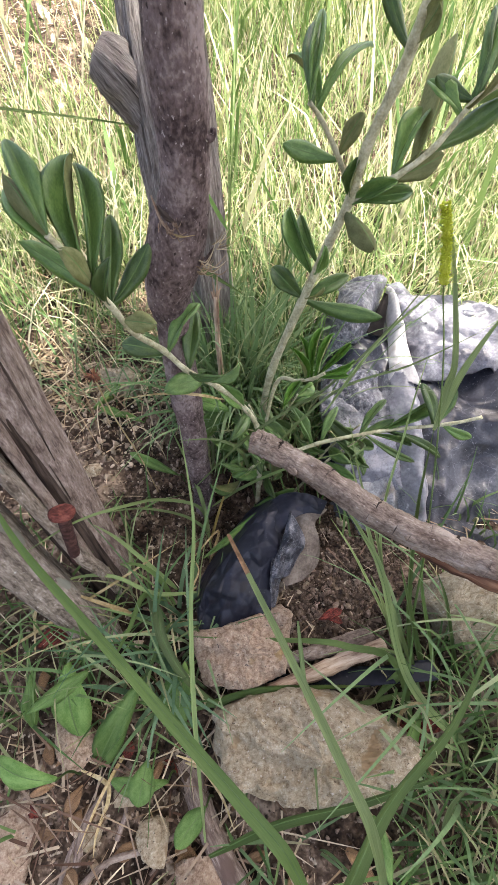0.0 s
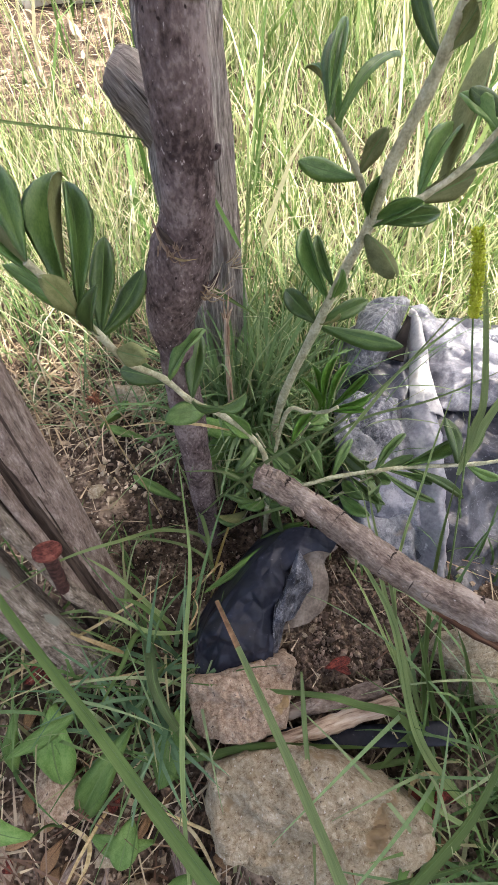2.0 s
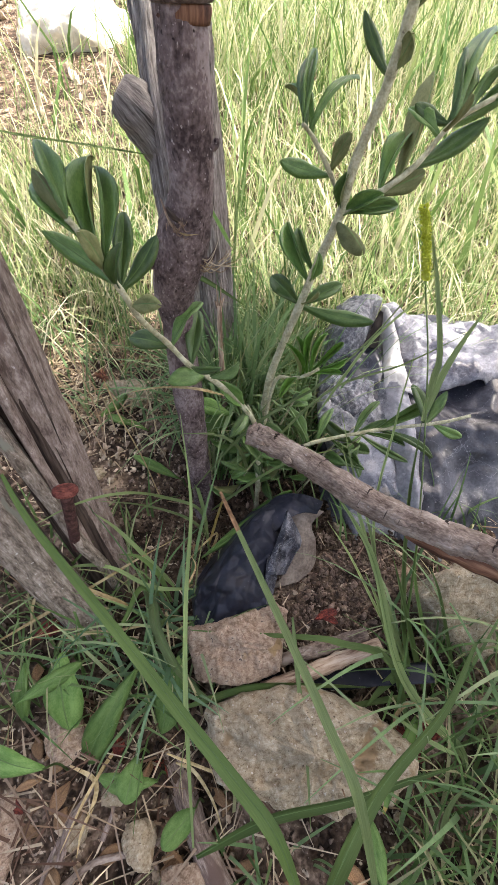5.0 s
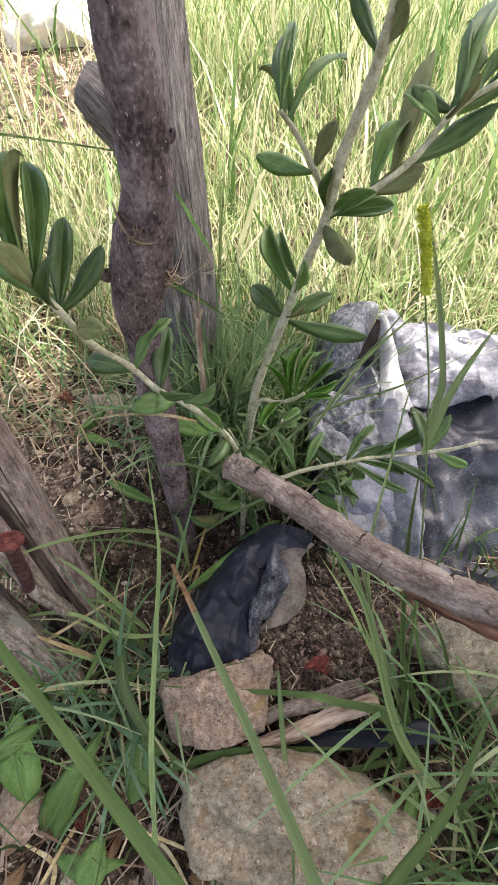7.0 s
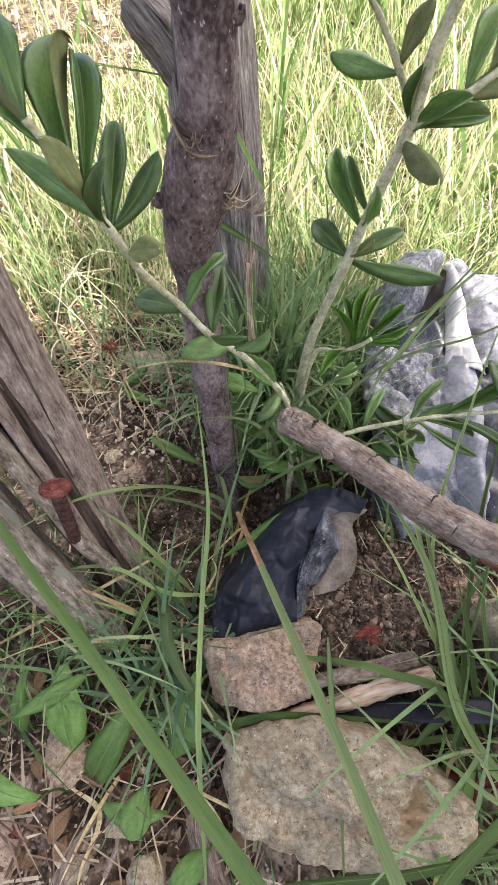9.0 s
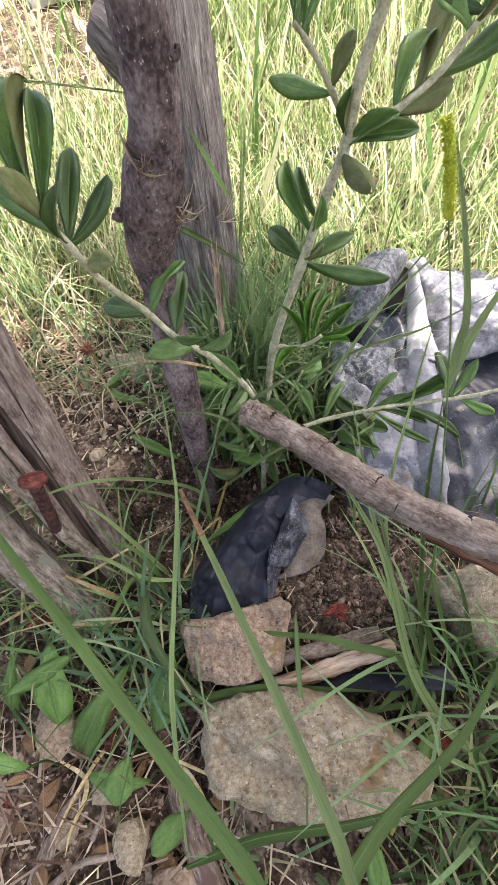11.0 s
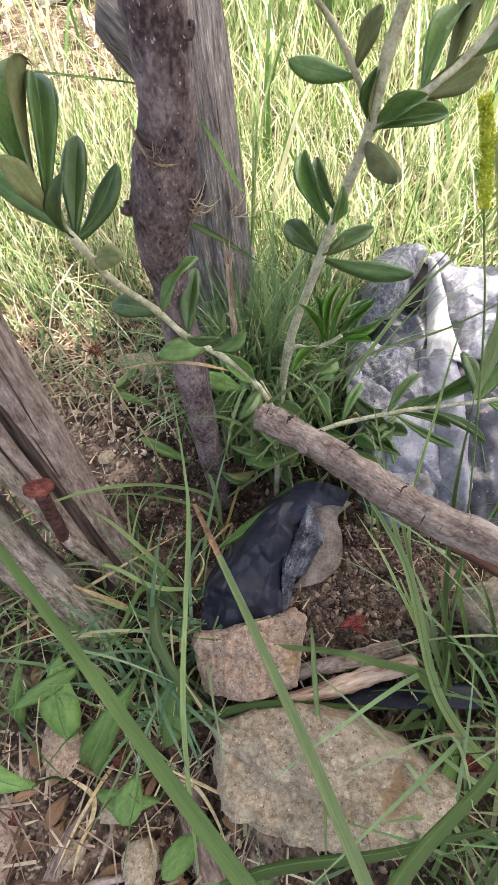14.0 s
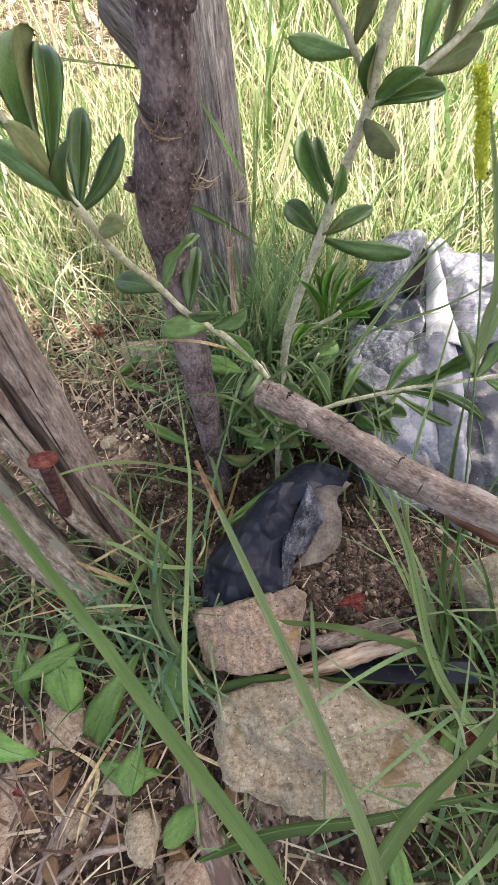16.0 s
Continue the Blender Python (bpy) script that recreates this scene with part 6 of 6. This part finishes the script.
BACK_WEEDS = [
    (-0.197, 0.572, 0.066, -0.023, -0.066, -0.005, 0.020),
    (-0.182, 0.479, 0.045, -0.027, 0.002, 0.012, 0.018),
    (-0.159, 0.478, 0.035, -0.028, 0.005, 0.012, 0.012),
    (-0.024, 0.415, 0.131, -0.034, -0.027, -0.029, 0.033),
    (-0.023, 0.400, 0.126, -0.039, 0.006, 0.012, 0.029),
    (-0.095, 0.377, 0.030, -0.044, 0.006, 0.025, 0.019),
    (0.007, 0.340, 0.009, 0.035, -0.008, 0.037, 0.014),
    (-0.055, 0.268, 0.002, 0.064, 0.036, 0.032, 0.018),
]
for i, (x, y, z, dx, dy, dz, width) in enumerate(FRONT_WEEDS + BACK_WEEDS):
    foot = Vector((x + 0.004, y + 0.012, ground_z(x + 0.004, y + 0.012) - 0.003))
    weed = thing("weed", foot, "broad-leaved green weed growing from the soil", "weed", "weeds")
    base = Vector((x, y, z))
    stalk = part("stalk", tube(smooth_line([foot, (foot + base) / 2 + Vector((0, 0.004, 0.004)), base], 4), lambda t: 0.0013 - 0.0004 * t, 6, origin=foot), BLADE, weed)
    put_leaf(WEED_KINDS[i % 3], base, (dx * 1.4, dy * 1.4, dz * 1.4), width * (1.15 if i < len(FRONT_WEEDS) else 0.75), weed, (0.1 * math.sin(i * 5), -0.6, 0.8), under=stalk)


# ---- foxtail grass ----
foxtail = thing("foxtail_grass", (0.172, 0.16, -0.05), "bristly yellow-green foxtail seed head on a thin stem", "grass")
head = smooth_line([(0.140, 0.297, 0.334), (0.137, 0.299, 0.350), (0.133, 0.301, 0.367), (0.128, 0.305, 0.383)], 7)
part("stem", tube(smooth_line([(0.172, 0.16, -0.06), (0.166, 0.205, 0.1), (0.151, 0.262, 0.26), (0.140, 0.297, 0.334)], 8), lambda t: 0.0009 - 0.0003 * t, 7, origin=foxtail.location), STALK, foxtail)
part("leaf_sheath", tube(smooth_line([(0.1705, 0.174, 0.0), (0.166, 0.205, 0.1), (0.162, 0.222, 0.15)], 6), lambda t: 0.0014 - 0.0005 * t, 7, origin=foxtail.location), BLADE, foxtail)
rng = random.Random(77)
bm = tube(head, lambda t: 0.0026 * (math.sin(math.pi * (0.1 + 0.84 * t)) ** 0.5), 10, 0.3, 300, origin=foxtail.location)
seeds = bmesh.new()
for p, d, a, b in frames_along(head):
    for _ in range(16):
        w = rng.uniform(0, 6.28)
        out = (a * math.cos(w) + b * math.sin(w) + d * rng.uniform(0.2, 0.9)).normalized()
        s = p + out * 0.0018 - foxtail.location
        tube([s, s + out * 0.0012, s + out * 0.0024], lambda t: 0.0009 * math.sin(math.pi * (0.15 + 0.75 * t)), 5, bm=seeds)
        for _ in range(3):
            way = (out + Vector((rng.uniform(-1, 1), rng.uniform(-1, 1), rng.uniform(-1, 1))) * 0.35).normalized()
            e, side = s + way * rng.uniform(0.005, 0.0085), way.cross(d).normalized() * 0.00016
            bm.faces.new([bm.verts.new(q) for q in (s - side, s + side, e)])
seed_head = part("seed_head", bm, BRISTLE, foxtail)
part("seeds", seeds, BRISTLE, seed_head)


# ---- burr ----
burr = thing("burr", (-0.125, 0.372, 0.0), "dry reddish brown spiky burr on a thin stalk", "seed head")
BURR_AT = Vector((-0.168, 0.375, 0.196))
part("stalk", tube(smooth_line([(-0.125, 0.372, -0.01), (-0.138, 0.37, 0.07), (-0.157, 0.372, 0.14), BURR_AT], 6), lambda t: 0.0009, 6, origin=burr.location), STRAW, burr)
bm = bmesh.new()
bmesh.ops.create_icosphere(bm, subdivisions=2, radius=0.0038, matrix=Matrix.Translation(BURR_AT - burr.location))
for _ in range(70):
    way = Vector((rng.gauss(0, 1), rng.gauss(0, 1), rng.gauss(0, 1))).normalized()
    s = BURR_AT - burr.location + way * 0.003
    tube([s, s + way * 0.003, s + way * rng.uniform(0.005, 0.008)], lambda t: 0.0009 * (1.05 - t), 4, bm=bm)
part("seed_head", bm, RED_BROWN, burr)


# ---- fallen leaves ----
DRY_KINDS = [leaf_mesh("leaf", (m, m, m), 0.4, 0.4, 0.85, 1.5) for m in (BROWN_LEAF, RED_LEAF)]


def fallen_leaf(x, y, length, width, az, kind, lift=0.004):
    ob = new("fallen_leaf", DRY_KINDS[kind])
    ob.matrix_basis = aim(Vector((x, y, ground_z(x, y) + lift)), (math.cos(az), math.sin(az), 0.12), (0.1, -0.2, 1)) @ Matrix.Diagonal((width, length, length * 0.6, 1))
    return tagged(ob, ("dry brown fallen leaf on the soil", "dark red fallen leaf on the soil")[kind], "leaf", "fallen leaves")


fallen_leaf(0.078, 0.197, 0.03, 0.011, 0.35, 1, 0.012)
fallen_leaf(0.084, 0.202, 0.022, 0.009, -0.4, 1, 0.012)
fallen_leaf(0.16, 0.115, 0.04, 0.024, -0.9, 1, 0.0)
fallen_leaf(0.185, 0.105, 0.035, 0.02, 0.5, 1, 0.0)
fallen_leaf(-0.075, 0.06, 0.045, 0.018, 1.9, 1, 0.0)
for x, y, l, w, az in ((-0.1, 0.05, 0.05, 0.026, 2.0), (-0.16, 0.02, 0.055, 0.022, 1.2), (-0.13, 0.005, 0.04, 0.022, 0.4), (-0.045, 0.0, 0.05, 0.024, 2.6), (-0.19, 0.07, 0.045, 0.018, 0.9), (0.2, 0.06, 0.05, 0.022, 2.2), (0.215, 0.09, 0.04, 0.02, 1.1),
                       (0.03, -0.02, 0.045, 0.022, 0.7), (0.12, -0.01, 0.05, 0.022, 2.4), (-0.22, 0.13, 0.04, 0.02, 1.5), (-0.08, 0.29, 0.03, 0.012, 0.4), (-0.13, 0.4, 0.035, 0.012, 2.0), (-0.1, 0.46, 0.03, 0.012, 1.0)):
    fallen_leaf(x, y, l * 0.7, w * 0.6, az, 0)
fallen_leaf(-0.225, 0.165, 0.035, 0.02, 0.6, 1, 0.02)

rng = random.Random(91)
for _ in range(26):
    fallen_leaf(rng.uniform(-0.26, 0.02), rng.uniform(-0.06, 0.1), rng.uniform(0.014, 0.03), rng.uniform(0.007, 0.014), rng.uniform(0, 6.28), int(rng.random() < 0.15), 0.003)

stick("dead_twig", [(-0.159, -0.020, -0.081), (-0.131, 0.003, -0.081), (-0.093, 0.013, -0.087), (-0.061, 0.027, -0.091)], 0.0032, 0.0022, STICK_BARK, "bent brown root lying on the soil", 11, sides=8)
stick("dead_twig", [(-0.158, 0.001, -0.079), (-0.154, 0.031, -0.068), (-0.134, 0.059, -0.063), (-0.128, 0.070, -0.060)], 0.0038, 0.0025, POST_WOOD, "thin grey dead twig on the soil", 12, sides=8)
stick("dead_twig", [(-0.124, 0.018, -0.077), (-0.119, 0.042, -0.072), (-0.130, 0.066, -0.061)], 0.0022, 0.0015, POST_WOOD, "thin grey dead twig on the soil", 13, sides=8)
rock("stone", (-0.178, 0.098, -0.046), (0.02, 0.034, 0.014), PINK_STONE, "flat brown stone chip on the soil", 51, (0, 0, 25))
rock("stone", (-0.118, 0.052, -0.072), (0.016, 0.02, 0.01), STONE, "flat brown stone chip on the soil", 52, (0, 0, -15))
rock("stone", (-0.088, 0.02, -0.086), (0.018, 0.022, 0.01), STONE, "flat brown stone chip on the soil", 53, (0, 10, 35))
rock("stone", (-0.15, 0.022, -0.078), (0.012, 0.012, 0.009), STONE, "small pale pebble on the soil", 54)
rock("stone", (-0.05, -0.01, -0.1), (0.024, 0.028, 0.014), PINK_STONE, "flat brown stone chip on the soil", 55, (0, 0, 60))
